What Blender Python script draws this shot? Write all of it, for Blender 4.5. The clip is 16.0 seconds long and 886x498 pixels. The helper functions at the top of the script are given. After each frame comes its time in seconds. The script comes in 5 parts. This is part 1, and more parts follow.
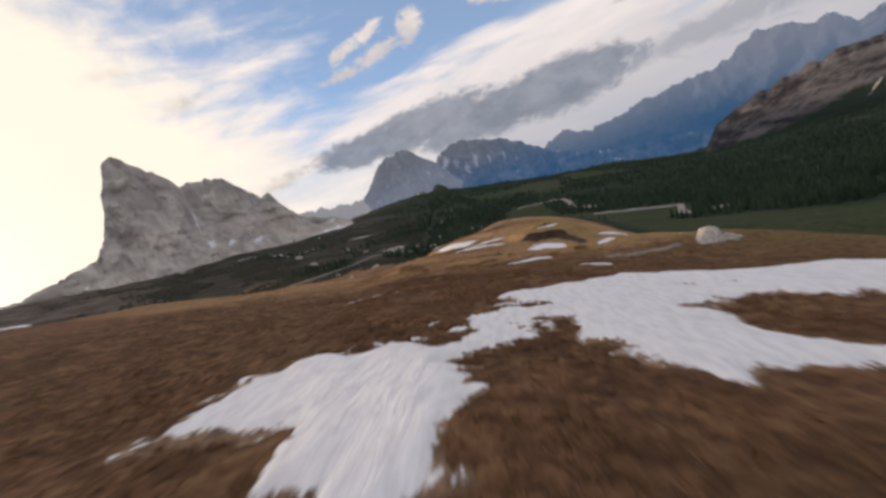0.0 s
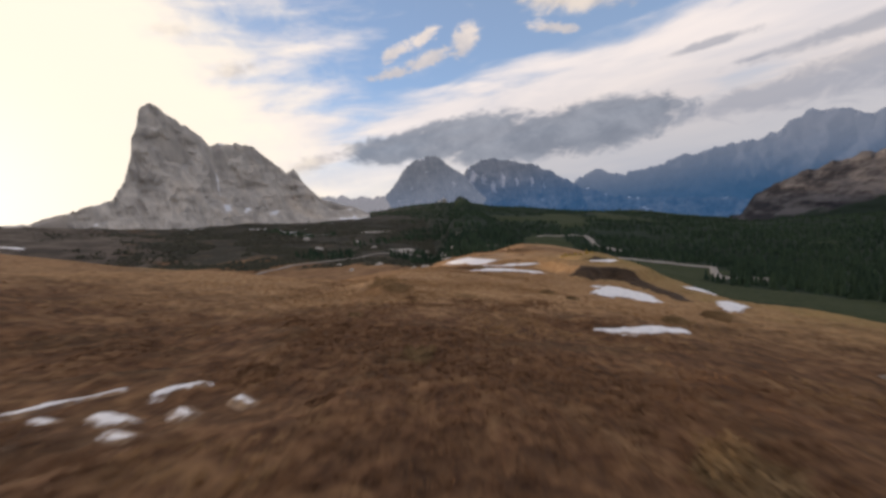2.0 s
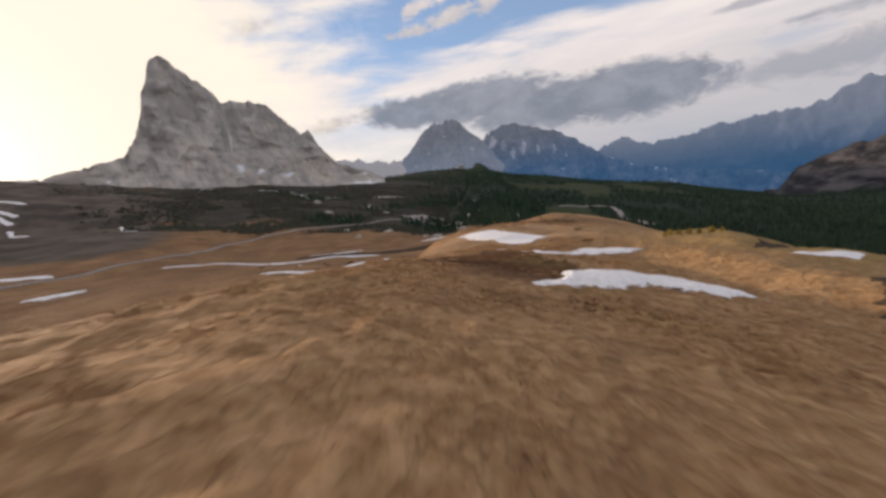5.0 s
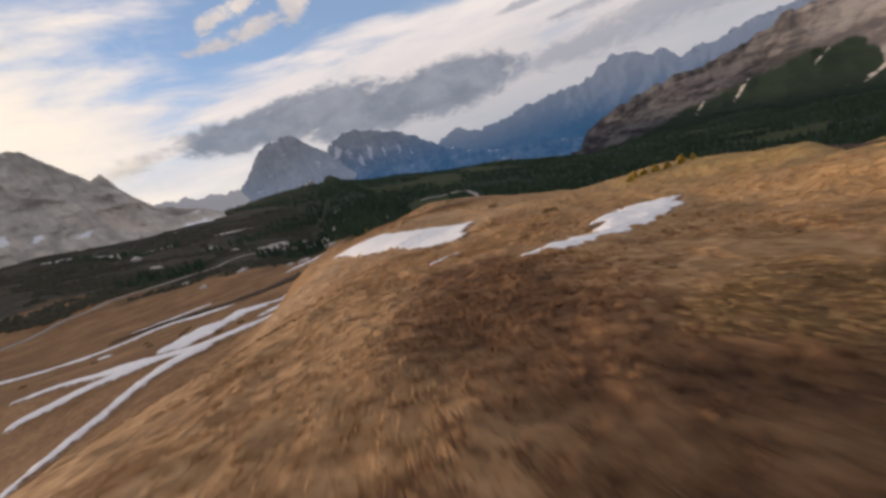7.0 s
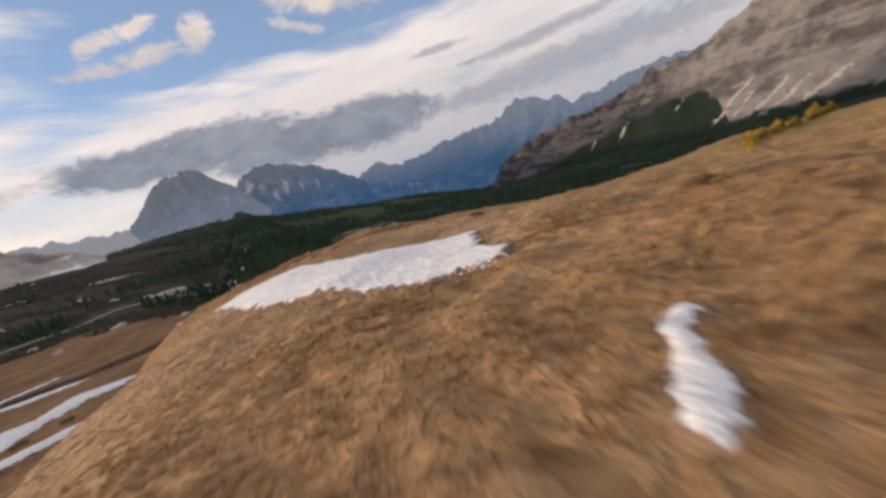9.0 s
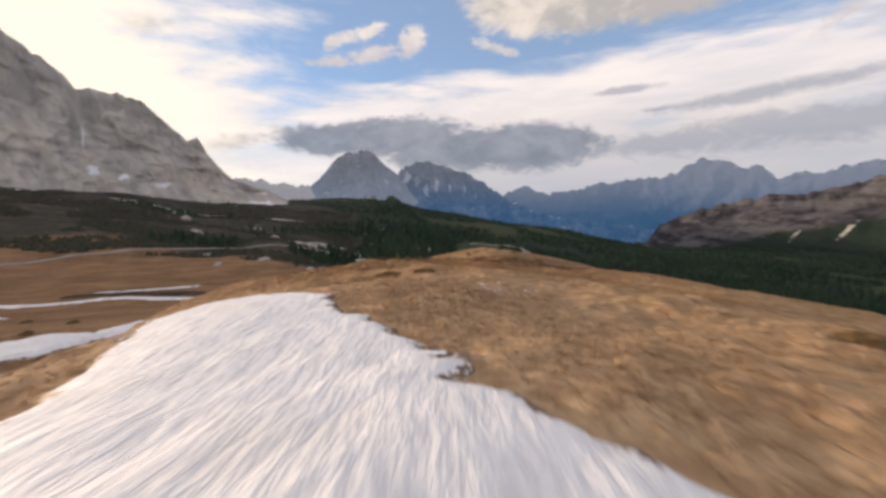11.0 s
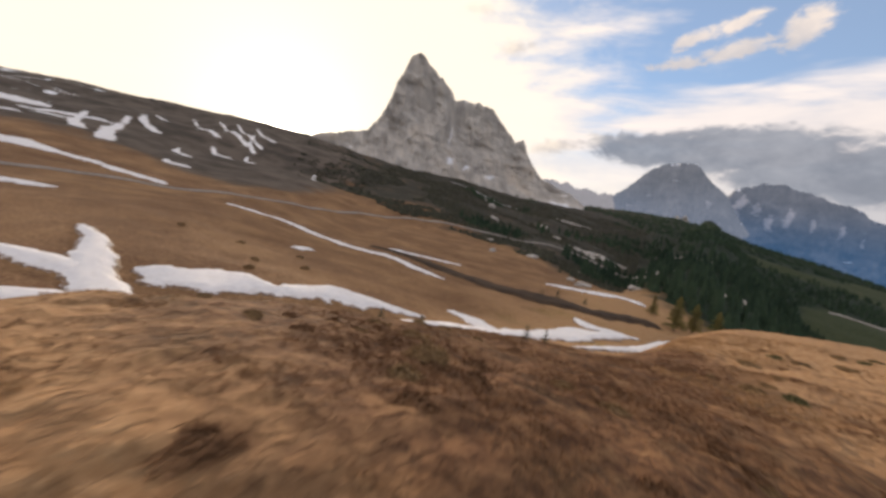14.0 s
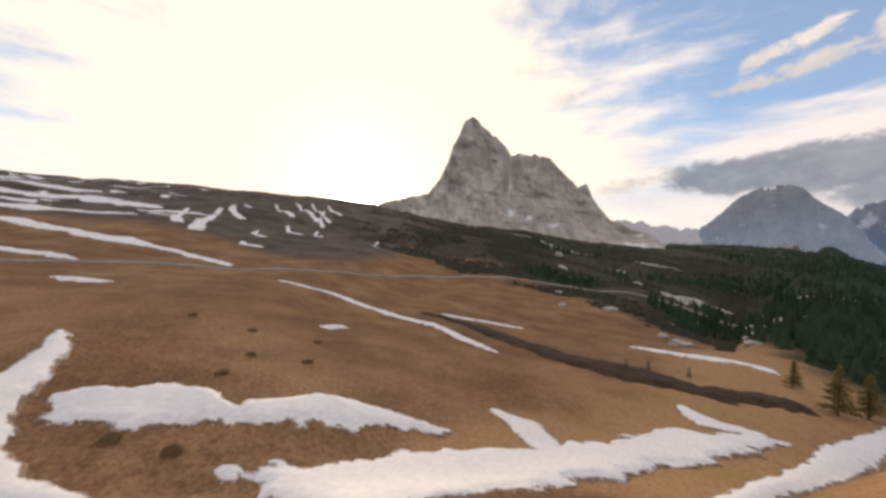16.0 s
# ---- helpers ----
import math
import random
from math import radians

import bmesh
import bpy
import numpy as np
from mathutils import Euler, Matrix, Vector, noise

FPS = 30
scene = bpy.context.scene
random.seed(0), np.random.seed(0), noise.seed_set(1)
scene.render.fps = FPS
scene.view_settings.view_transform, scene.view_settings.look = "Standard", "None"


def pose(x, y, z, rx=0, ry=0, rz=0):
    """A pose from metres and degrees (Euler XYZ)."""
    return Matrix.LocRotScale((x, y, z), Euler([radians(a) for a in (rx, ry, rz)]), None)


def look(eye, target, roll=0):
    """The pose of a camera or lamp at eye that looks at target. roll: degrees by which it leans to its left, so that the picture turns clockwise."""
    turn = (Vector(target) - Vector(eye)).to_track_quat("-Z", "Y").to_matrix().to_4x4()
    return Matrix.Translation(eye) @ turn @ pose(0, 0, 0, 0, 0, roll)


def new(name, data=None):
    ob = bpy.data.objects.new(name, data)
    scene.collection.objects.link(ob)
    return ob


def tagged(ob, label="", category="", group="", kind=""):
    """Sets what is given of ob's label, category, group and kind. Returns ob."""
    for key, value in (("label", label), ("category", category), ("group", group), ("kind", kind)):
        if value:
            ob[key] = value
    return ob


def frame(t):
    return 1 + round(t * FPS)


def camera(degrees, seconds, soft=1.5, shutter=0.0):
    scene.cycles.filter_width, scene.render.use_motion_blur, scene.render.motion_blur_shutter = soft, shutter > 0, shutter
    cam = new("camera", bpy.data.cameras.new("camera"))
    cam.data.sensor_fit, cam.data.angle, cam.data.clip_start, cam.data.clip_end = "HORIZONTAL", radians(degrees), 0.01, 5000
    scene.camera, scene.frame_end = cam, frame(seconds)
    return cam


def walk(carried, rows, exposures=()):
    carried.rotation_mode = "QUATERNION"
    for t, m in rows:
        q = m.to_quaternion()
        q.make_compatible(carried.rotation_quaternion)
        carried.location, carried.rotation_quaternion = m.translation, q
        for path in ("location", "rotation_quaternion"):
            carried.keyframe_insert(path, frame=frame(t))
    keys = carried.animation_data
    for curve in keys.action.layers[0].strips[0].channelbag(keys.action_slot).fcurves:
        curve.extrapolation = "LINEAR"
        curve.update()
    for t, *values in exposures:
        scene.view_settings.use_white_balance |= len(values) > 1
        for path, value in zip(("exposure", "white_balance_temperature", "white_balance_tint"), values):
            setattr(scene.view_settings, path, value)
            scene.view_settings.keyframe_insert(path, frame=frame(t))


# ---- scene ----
cam = camera(101.29, 16.0, soft=3.1, shutter=0.45)
PATH = [
    (0.0, 0.00, 0.00, -0.00, 78.77, 20.84, -1.47),
    (0.5, -0.41, 6.04, -1.17, 79.91, 17.88, -1.46),
    (1.0, -0.60, 11.36, -2.12, 80.54, 14.95, -0.95),
    (1.5, -0.88, 16.71, -3.07, 81.16, 11.92, 0.36),
    (2.0, -1.11, 22.59, -4.04, 81.48, 9.29, 2.39),
    (2.5, -1.22, 28.09, -4.85, 81.53, 6.64, 4.84),
    (3.0, -1.19, 33.27, -5.84, 80.69, 4.54, 7.60),
    (3.5, -1.38, 38.64, -6.71, 79.69, 3.90, 9.07),
    (4.0, -1.74, 44.10, -7.50, 78.68, 4.46, 9.20),
    (4.5, -2.26, 49.57, -8.25, 77.72, 5.92, 7.91),
    (5.0, -2.89, 54.95, -8.99, 76.79, 8.02, 5.14),
    (5.5, -3.61, 60.15, -9.74, 75.87, 10.48, 0.82),
    (6.0, -4.39, 65.07, -10.56, 74.94, 13.04, -5.12),
    (6.5, -5.05, 70.13, -11.45, 73.68, 15.56, -11.89),
    (7.0, -5.26, 75.09, -12.53, 72.31, 17.51, -18.54),
    (7.5, -5.43, 79.72, -13.61, 71.21, 19.29, -24.85),
    (8.0, -5.33, 84.23, -14.84, 70.44, 20.58, -31.00),
    (8.5, -4.75, 88.54, -15.85, 71.42, 19.58, -32.81),
    (9.0, -3.80, 92.78, -16.68, 73.65, 16.99, -31.17),
    (9.5, -2.57, 97.09, -17.39, 76.34, 13.32, -27.10),
    (10.0, -1.17, 101.61, -18.02, 78.74, 9.12, -21.48),
    (10.5, 0.30, 106.47, -18.61, 80.32, 5.11, -14.98),
    (11.0, 1.75, 111.82, -19.20, 80.86, 2.20, -8.17),
    (11.5, 3.04, 116.96, -19.81, 81.10, -0.05, -0.84),
    (12.0, 4.09, 121.56, -20.17, 80.75, -1.70, 6.67),
    (12.5, 4.99, 125.99, -20.34, 80.26, -2.78, 14.59),
    (13.0, 5.46, 130.26, -20.84, 79.76, -4.09, 22.71),
    (13.5, 5.67, 135.05, -20.99, 79.63, -5.44, 29.77),
    (14.0, 5.42, 139.87, -21.01, 80.15, -6.55, 36.53),
    (14.5, 4.77, 144.24, -20.88, 81.62, -6.16, 41.66),
    (15.0, 3.80, 148.38, -20.80, 83.90, -4.89, 44.55),
    (15.5, 2.27, 152.20, -20.38, 86.24, -2.97, 45.75),
    (16.0, 0.80, 155.79, -19.80, 88.20, -0.66, 46.69),
]
walk(cam, [(r[0], pose(*r[1:])) for r in PATH], exposures=[(0.0, 0.70, 6800, 12), (5.0, 0.66, 6800, 12), (8.0, 0.60, 6800, 12), (12.0, 0.84, 6900, 12), (16.0, 0.86, 7150, 12)])

# ---- light ----
SUN_AZ, SUN_EL = 60.0, 6.3          # degrees left of north (+y), degrees up
sun_dir = Vector((-math.sin(radians(SUN_AZ)) * math.cos(radians(SUN_EL)),
                  math.cos(radians(SUN_AZ)) * math.cos(radians(SUN_EL)), math.sin(radians(SUN_EL))))
sun_data = bpy.data.lights.new("sun", "SUN")
sun_data.energy, sun_data.angle, sun_data.color = 2.5, radians(2.0), (1.0, 0.79, 0.60)
sun = new("sun", sun_data)
sun.matrix_world = look((0, 0, 60), Vector((0, 0, 60)) - sun_dir)


class Nodes:
    """Short hand for building a node tree."""

    def __init__(self, tree):
        self.tree = tree
        tree.nodes.clear()

    def add(self, kind, operation="", data_type="", smooth=False):
        node = self.tree.nodes.new(kind)
        if operation:
            node.operation = operation
        if data_type:
            node.data_type = data_type
        if smooth:
            node.interpolation_type = "SMOOTHSTEP"
        return node

    def link(self, a, b):
        self.tree.links.new(a, b)

    def put(self, socket, value):
        if isinstance(value, bpy.types.NodeSocket):
            self.link(value, socket)
        else:
            socket.default_value = value

    def math(self, op, a, b=0.0, c=0.0, clamp=False):
        node = self.add("ShaderNodeMath", op)
        node.use_clamp = clamp
        for socket, value in zip(node.inputs, (a, b, c)):
            self.put(socket, value)
        return node.outputs[0]

    def vec(self, op, a, b=(0, 0, 0)):
        node = self.add("ShaderNodeVectorMath", op)
        self.put(node.inputs[0], a)
        self.put(node.inputs[1], b)
        return node.outputs["Value"] if op in ("DOT_PRODUCT", "LENGTH") else node.outputs["Vector"]

    def mix(self, f, a, b):
        node = self.add("ShaderNodeMix", data_type="RGBA")
        self.put(node.inputs[0], f)
        self.put(node.inputs[6], a if isinstance(a, bpy.types.NodeSocket) else (*a, 1))
        self.put(node.inputs[7], b if isinstance(b, bpy.types.NodeSocket) else (*b, 1))
        return node.outputs[2]

    def noise(self, vector, scale, detail=4.0, rough=0.55, distortion=0.0):
        node = self.add("ShaderNodeTexNoise")
        self.put(node.inputs["Vector"], vector)
        node.inputs["Scale"].default_value = scale
        node.inputs["Detail"].default_value = detail
        node.inputs["Roughness"].default_value = rough
        node.inputs["Distortion"].default_value = distortion
        return node.outputs["Fac"]

    def ramp(self, f, low, high):
        node = self.add("ShaderNodeMapRange", smooth=True)
        self.put(node.inputs[0], f)
        self.put(node.inputs[1], low)
        self.put(node.inputs[2], high)
        return node.outputs[0]

    def combine(self, x, y, z):
        node = self.add("ShaderNodeCombineXYZ")
        for socket, value in zip(node.inputs, (x, y, z)):
            self.put(socket, value)
        return node.outputs[0]


world = bpy.data.worlds.new("sky")
scene.world = world
world.use_nodes = True
n = Nodes(world.node_tree)
sky = n.add("ShaderNodeTexSky")
sky.sky_type, sky.sun_disc = "NISHITA", False
sky.sun_elevation, sky.sun_rotation = radians(SUN_EL), radians(-SUN_AZ)
sky.altitude, sky.air_density, sky.dust_density = 2200, 1.0, 1.5
way = n.vec("NORMALIZE", n.add("ShaderNodeTexCoord").outputs["Generated"])
split = n.add("ShaderNodeSeparateXYZ")
n.link(way, split.inputs[0])
dx, dy, dz = split.outputs
az = n.math("MULTIPLY", n.math("ARCTAN2", n.math("MULTIPLY", dx, -1.0), dy), 180 / math.pi)
el = n.math("MULTIPLY", n.math("ARCSINE", dz), 180 / math.pi)
near_sun = n.vec("DOT_PRODUCT", way, tuple(sun_dir))
# clouds live in angle space, stretched along the horizon
flat = n.combine(n.math("MULTIPLY", az, 0.035), n.math("MULTIPLY", el, 0.17), 0.0)
wisp = n.noise(flat, 1.5, 6.0, 0.55, 0.3)
puff = n.noise(n.combine(n.math("MULTIPLY", az, 0.10), n.math("MULTIPLY", el, 0.16), 3.7), 2.2, 6.0, 0.58, 0.3)
fine = n.noise(n.combine(n.math("MULTIPLY", az, 0.10), n.math("MULTIPLY", el, 0.22), 9.1), 5.0, 5.0, 0.6)


def blob(az0, el0, wide, high, lean=0.0):
    """One cloud's soft body: 1 in its middle, 0 at its rim and below zero outside."""
    u = n.math("SUBTRACT", az, az0)
    v = n.math("SUBTRACT", n.math("SUBTRACT", el, el0), n.math("MULTIPLY", u, lean))
    u = n.math("DIVIDE", u, wide)
    v = n.math("DIVIDE", v, high)
    return n.math("SUBTRACT", 1.0, n.math("SQRT", n.math("ADD", n.math("MULTIPLY", u, u), n.math("MULTIPLY", v, v))))


def any_of(blobs):
    out = blobs[0]
    for b in blobs[1:]:
        out = n.math("MAXIMUM", out, b)
    return out


rag = n.math("MULTIPLY", n.math("SUBTRACT", puff, 0.5), 2.6)
rag_fine = n.math("MULTIPLY", n.math("SUBTRACT", fine, 0.5), 1.5)
ragged = n.math("ADD", rag, rag_fine)
grey_body = any_of([blob(0, 8.0, 15, 3.3, -0.03), blob(-21, 5.9, 13, 4.0, 0.02), blob(9, 7.9, 8.5, 2.6), blob(-11, 6.0, 14, 3.6)])
tatter = n.math("MULTIPLY", n.math("SUBTRACT", n.noise(n.combine(n.math("MULTIPLY", az, 0.20), n.math("MULTIPLY", el, 0.34), 5.3), 2.0, 5.0, 0.62, 0.8), 0.5), 3.2)
soft_grey = n.ramp(n.math("ADD", any_of([blob(-53, 5.4, 22, 2.8, -0.03), blob(-39, 4.8, 13, 1.6), blob(-48, 9.6, 16, 1.1, -0.05), blob(-34, 12.2, 5, 0.6), blob(-38, 9.3, 3, 0.5)]),
                          n.math("ADD", n.math("MULTIPLY", n.math("SUBTRACT", wisp, 0.5), 1.3), n.math("MULTIPLY", tatter, 0.40))), -0.05, 0.70)
grey = n.ramp(n.math("ADD", grey_body, n.math("ADD", n.math("MULTIPLY", ragged, 0.20), n.math("MULTIPLY", tatter, 0.22))), 0.0, 0.36)
white_body = any_of([blob(-4.2, 20.5, 2.9, 2.2, -0.3), blob(1.6, 21.8, 3.0, 1.3, -0.3), blob(6.2, 20.6, 3.2, 1.0, -0.3), blob(1.4, 19.2, 4.4, 1.2, -0.22), blob(7.4, 18.0, 4.4, 0.9, -0.05),
                     blob(-16.4, 19.4, 4.0, 0.9, 0.3), blob(-72, 17, 22, 5)])
white = n.ramp(n.math("ADD", white_body, n.math("ADD", n.math("MULTIPLY", ragged, 0.34), n.math("MULTIPLY", tatter, 0.50))), 0.0, 0.62)
bank = n.ramp(n.math("ADD", any_of([blob(-25, 24.4, 15, 5.4, 0.06), blob(-38, 24.0, 14, 5.6, 0.05), blob(-54, 25, 18, 6.0)]), n.math("ADD", n.math("MULTIPLY", ragged, 0.14), n.math("MULTIPLY", tatter, 0.12))), 0.0, 0.34)
# the pale veil: a broad sheet low over the north and everything round the sun
veil_body = any_of([blob(-30, 11, 75, 7.0, -0.03), blob(62, 16, 52, 22), blob(36, 8, 40, 13), blob(180, 10, 100, 20), blob(-120, 14, 60, 16)])
veil = n.ramp(n.math("ADD", veil_body, n.math("MULTIPLY", n.math("SUBTRACT", wisp, 0.5), 1.9)), -0.1, 0.55)
low = n.math("MULTIPLY", n.ramp(el, 14.0, 4.0), 0.95)
veil = n.math("MAXIMUM", veil, low)
aura = n.math("POWER", n.math("MAXIMUM", near_sun, 0.0), 6.0)
halo = n.math("POWER", n.math("MAXIMUM", near_sun, 0.0), 60.0)
core = n.math("POWER", n.math("MAXIMUM", near_sun, 0.0), 900.0)
blue = n.mix(0.50, n.vec("MULTIPLY", sky.outputs[0], (0.090, 0.125, 0.175)), (0.235, 0.30, 0.405))
pale = n.mix(n.ramp(wisp, 0.32, 0.68), (0.47, 0.455, 0.475), (0.60, 0.55, 0.53))
color = n.mix(n.math("MULTIPLY", veil, 0.92), blue, pale)
distance = n.math("MULTIPLY", n.math("MULTIPLY", n.ramp(az, 14.0, -14.0), n.ramp(az, -100.0, -60.0)), n.ramp(el, 15.0, 2.0))
color = n.mix(n.math("MULTIPLY", distance, 0.62), color, n.mix(n.ramp(el, 0.0, 7.0), (0.195, 0.225, 0.290), (0.305, 0.290, 0.310)))
lit = n.math("ADD", n.math("MULTIPLY", puff, 0.6), n.math("MULTIPLY", n.ramp(el, 16.0, 25.0), 0.4))
color = n.mix(n.math("MULTIPLY", white, 0.85), color, n.mix(n.ramp(lit, 0.30, 0.68), (0.36, 0.345, 0.355), (0.58, 0.51, 0.455)))
color = n.mix(n.math("MULTIPLY", bank, 0.92), color, n.mix(n.ramp(n.math("ADD", puff, n.math("MULTIPLY", n.ramp(az, -16.0, -40.0), -0.3)), 0.25, 0.62), (0.30, 0.285, 0.275), (0.52, 0.465, 0.415)))
color = n.mix(n.math("MULTIPLY", grey, 0.90), color, n.mix(n.ramp(puff, 0.3, 0.7), (0.112, 0.134, 0.176), (0.180, 0.203, 0.248)))
scrap = n.ramp(n.math("ADD", any_of([blob(20.6, 7.5, 4.6, 1.5, -0.12), blob(28.4, 19.9, 3.6, 1.5, -0.1), blob(34.0, 24.0, 3.0, 1.0)]), n.math("ADD", n.math("MULTIPLY", rag_fine, 0.55), n.math("MULTIPLY", tatter, 0.42))), 0.05, 0.75)
color = n.mix(n.math("MULTIPLY", scrap, 0.75), color, (0.235, 0.232, 0.262))
color = n.mix(n.math("MULTIPLY", soft_grey, 0.66), color, (0.185, 0.205, 0.255))
# overhead, out of view, a thick bright cloud sheet is added as fill light
color = n.mix(n.ramp(el, 36.0, 52.0), color, n.mix(n.ramp(wisp, 0.3, 0.7), (0.38, 0.37, 0.40), (0.54, 0.51, 0.49)))
# the hazy glow round the low sun
color = n.mix(n.math("MULTIPLY", n.ramp(n.math("ADD", aura, n.math("ADD", n.math("MULTIPLY", n.math("SUBTRACT", wisp, 0.5), 0.25), n.math("MULTIPLY", n.math("SUBTRACT", puff, 0.5), 0.45))), 0.05, 0.52), 0.95), color, (0.68, 0.615, 0.525))
glow = n.add("ShaderNodeVectorMath", operation="SCALE")
glow.inputs[0].default_value = (1.0, 0.91, 0.77)
n.link(n.math("ADD", n.math("MULTIPLY", halo, 0.22), n.math("MULTIPLY", core, 14.0)), glow.inputs[3])
color = n.vec("ADD", color, glow.outputs[0])
# below the horizon: the far slopes' dull light
color = n.mix(n.ramp(el, -1.0, -6.0), color, (0.10, 0.12, 0.14))
back = n.add("ShaderNodeBackground")
n.link(color, back.inputs[0])
back.inputs[1].default_value = 1.0
n.link(back.outputs[0], n.add("ShaderNodeOutputWorld").inputs[0])

# ---- shape of the land ----
def lattice(ix, iy, seed):
    h = (ix.astype(np.int64) * 374761393 + iy.astype(np.int64) * 668265263 + seed * 1442695041) & 0x7FFFFFFF
    h = ((h ^ (h >> 13)) * 1274126177) & 0x7FFFFFFF
    h = ((h ^ (h >> 16)) * 2246822519) & 0x7FFFFFFF
    return (h ^ (h >> 15)) / 0x7FFFFFFF


def grain(x, y, size, seed=0):
    """Smooth value noise in -1..1 with cells of that size."""
    x, y = np.asarray(x, float) / size, np.asarray(y, float) / size
    ix, iy = np.floor(x), np.floor(y)
    fx, fy = x - ix, y - iy
    fx, fy = fx * fx * (3 - 2 * fx), fy * fy * (3 - 2 * fy)
    a, b = lattice(ix, iy, seed), lattice(ix + 1, iy, seed)
    c, d = lattice(ix, iy + 1, seed), lattice(ix + 1, iy + 1, seed)
    return 2 * ((a + (b - a) * fx) * (1 - fy) + (c + (d - c) * fx) * fy) - 1


def fbm(x, y, size, octaves=4, seed=0, gain=0.5):
    total, amp = 0.0, 1.0
    for k in range(octaves):
        total = total + amp * grain(x + 17.3 * k, y - 9.1 * k, size / 2 ** k, seed + k)
        amp *= gain
    return total


def step(x, low, high):
    t = np.clip((np.asarray(x, float) - low) / (high - low), 0, 1)
    return t * t * (3 - 2 * t)


SPINE_Y, SPINE_X = (-20, 0, 35, 75, 110, 130, 150, 200), (0, 0, -2, -5, 1, 5, 4, 3)
CREST_Y = (-60, -15, 0, 17, 30, 45, 60, 75, 90, 105, 120, 132, 145, 160, 175, 200, 230, 270)
CREST_Z = (6.5, -0.8, -3.3, -5.9, -8.4, -10.8, -12.4, -14.5, -18.1, -21.0, -22.8, -23.9, -25.6, -29.6, -35.4, -44, -52, -60)
LEAN_Y, LEAN = (-15, 20, 45, 65, 85, 105, 125, 145), (-0.24, -0.25, -0.23, -0.21, -0.11, -0.03, -0.06, -0.05)
BEND = (0.0045, 0.0036, 0.0027, 0.0032, 0.0023, 0.0022, 0.0042, 0.0034)
RINGS = (40, 75, 130, 200, 300, 500, 900, 1500, 2500, 4900)
# heights of the country round the spur, by bearing from its head (degrees, left positive)
COUNTRY = (
    (180, (-60, -60, -60, -50, -40, -20, 10, 30, 40, 40)),
    (140, (-36, -34, -33, -28, -18, 10, 72, 130, 130, 60)),
    (100, (-31, -32, -31, -28, -20, 5, 70, 131, 130, 60)),
    (80, (-32, -33, -32, -30, -24, 0, 71, 133, 130, 60)),
    (60, (-33, -33, -34, -38, -36, -18, 61, 117, 110, 44)),
    (40, (-35, -36, -45, -53, -55, -43, 2, 34, 44, 34)),
    (20, (-38, -42, -50, -60, -67, -67, -56, -44, -56, -96)),
    (4, (-40, -45, -52, -57, -80, -104, -101, -76, -52, -126)),
    (-20, (-42, -48, -59, -75, -96, -122, -137, -171, -276, -640)),
    (-40, (-44, -52, -67, -88, -112, -147, -196, -256, -410, -760)),
    (-60, (-46, -54, -68, -86, -108, -145, -200, -268, -330, -480)),
    (-85, (-48, -54, -64, -76, -90, -115, -160, -220, -250, -250)),
    (-140, (-60, -60, -60, -55, -50, -40, 0, 40, 60, 60)),
    (-180, (-60, -60, -60, -50, -40, -20, 10, 30, 40, 40)),
)


def country(x, y):
    px, py = np.asarray(x, float), np.asarray(y, float) - 110
    r = np.maximum(np.hypot(px, py), 1e-3)
    bearing = np.degrees(np.arctan2(-px, py))
    lr, rings = np.log(np.clip(r, RINGS[0], RINGS[-1])), np.log(np.array(RINGS, float))
    keys = [k[0] for k in COUNTRY][::-1]
    rows = [np.interp(lr, rings, k[1]) for k in COUNTRY][::-1]
    z = np.zeros_like(r)
    for i in range(len(keys) - 1):
        a, b = keys[i], keys[i + 1]
        inside = (bearing >= a) & (bearing <= b)
        t = np.clip((bearing - a) / (b - a), 0, 1)
        t = 0.5 * t + 0.5 * t * t * (3 - 2 * t)
        z = np.where(inside, rows[i] * (1 - t) + rows[i + 1] * t, z)
    return z


def spur(x, y):
    x, y = np.asarray(x, float), np.asarray(y, float)
    d = x - np.interp(y, SPINE_Y, SPINE_X)
    e = np.abs(d)
    right = d > 0
    z = sum(np.interp(y + k, CREST_Y, CREST_Z) for k in (-5, -2.5, 0, 2.5, 5)) / 5
    broad = (1 - step(y, 56, 77)) * (~right)        # the start of the spur is a wide shoulder on its upper side
    bend = np.where(right, np.interp(y, LEAN_Y, BEND), 0.0115)
    reach = np.where(right, 45, 45 - 36 * broad)
    z = z + np.interp(y, LEAN_Y, LEAN) * (1 + 0.08 * broad) * np.clip(d, -24 - 26 * broad, 60) - bend * np.minimum(e, reach) ** 2
    edge = np.where(right, np.interp(y, (0, 60, 90, 130), (42, 34, 26, 26)), 18.0 + 27 * broad)
    z = z - 0.010 * np.maximum(e - edge, 0) ** 2 - 0.12 * np.maximum(e - edge, 0)
    z = z + 1.5 * np.exp(-((x + 15) / 6) ** 2 / 2 - ((y - 144) / 7) ** 2 / 2)
    low = shoulder(x, y)
    return np.maximum(z, low) + np.log1p(np.exp(-np.abs(z - low) / 0.8)) * 0.8


def shoulder(x, y):
    """The spur runs on past its head as a broad, falling shoulder."""
    d = x - 14 - 0.2 * (y - 146)
    left, right = np.maximum(-d, 0), np.maximum(d, 0)
    along = np.where(y > 146, 0.125 * (y - 146), 0.09 * (146 - y)) + 0.010 * np.maximum(y - 205, 0) ** 2
    return -27.2 - along - 0.07 * left - 0.004 * left ** 2 - 0.045 * np.maximum(left - 13, 0) ** 2 - 0.15 * right - 0.004 * right ** 2


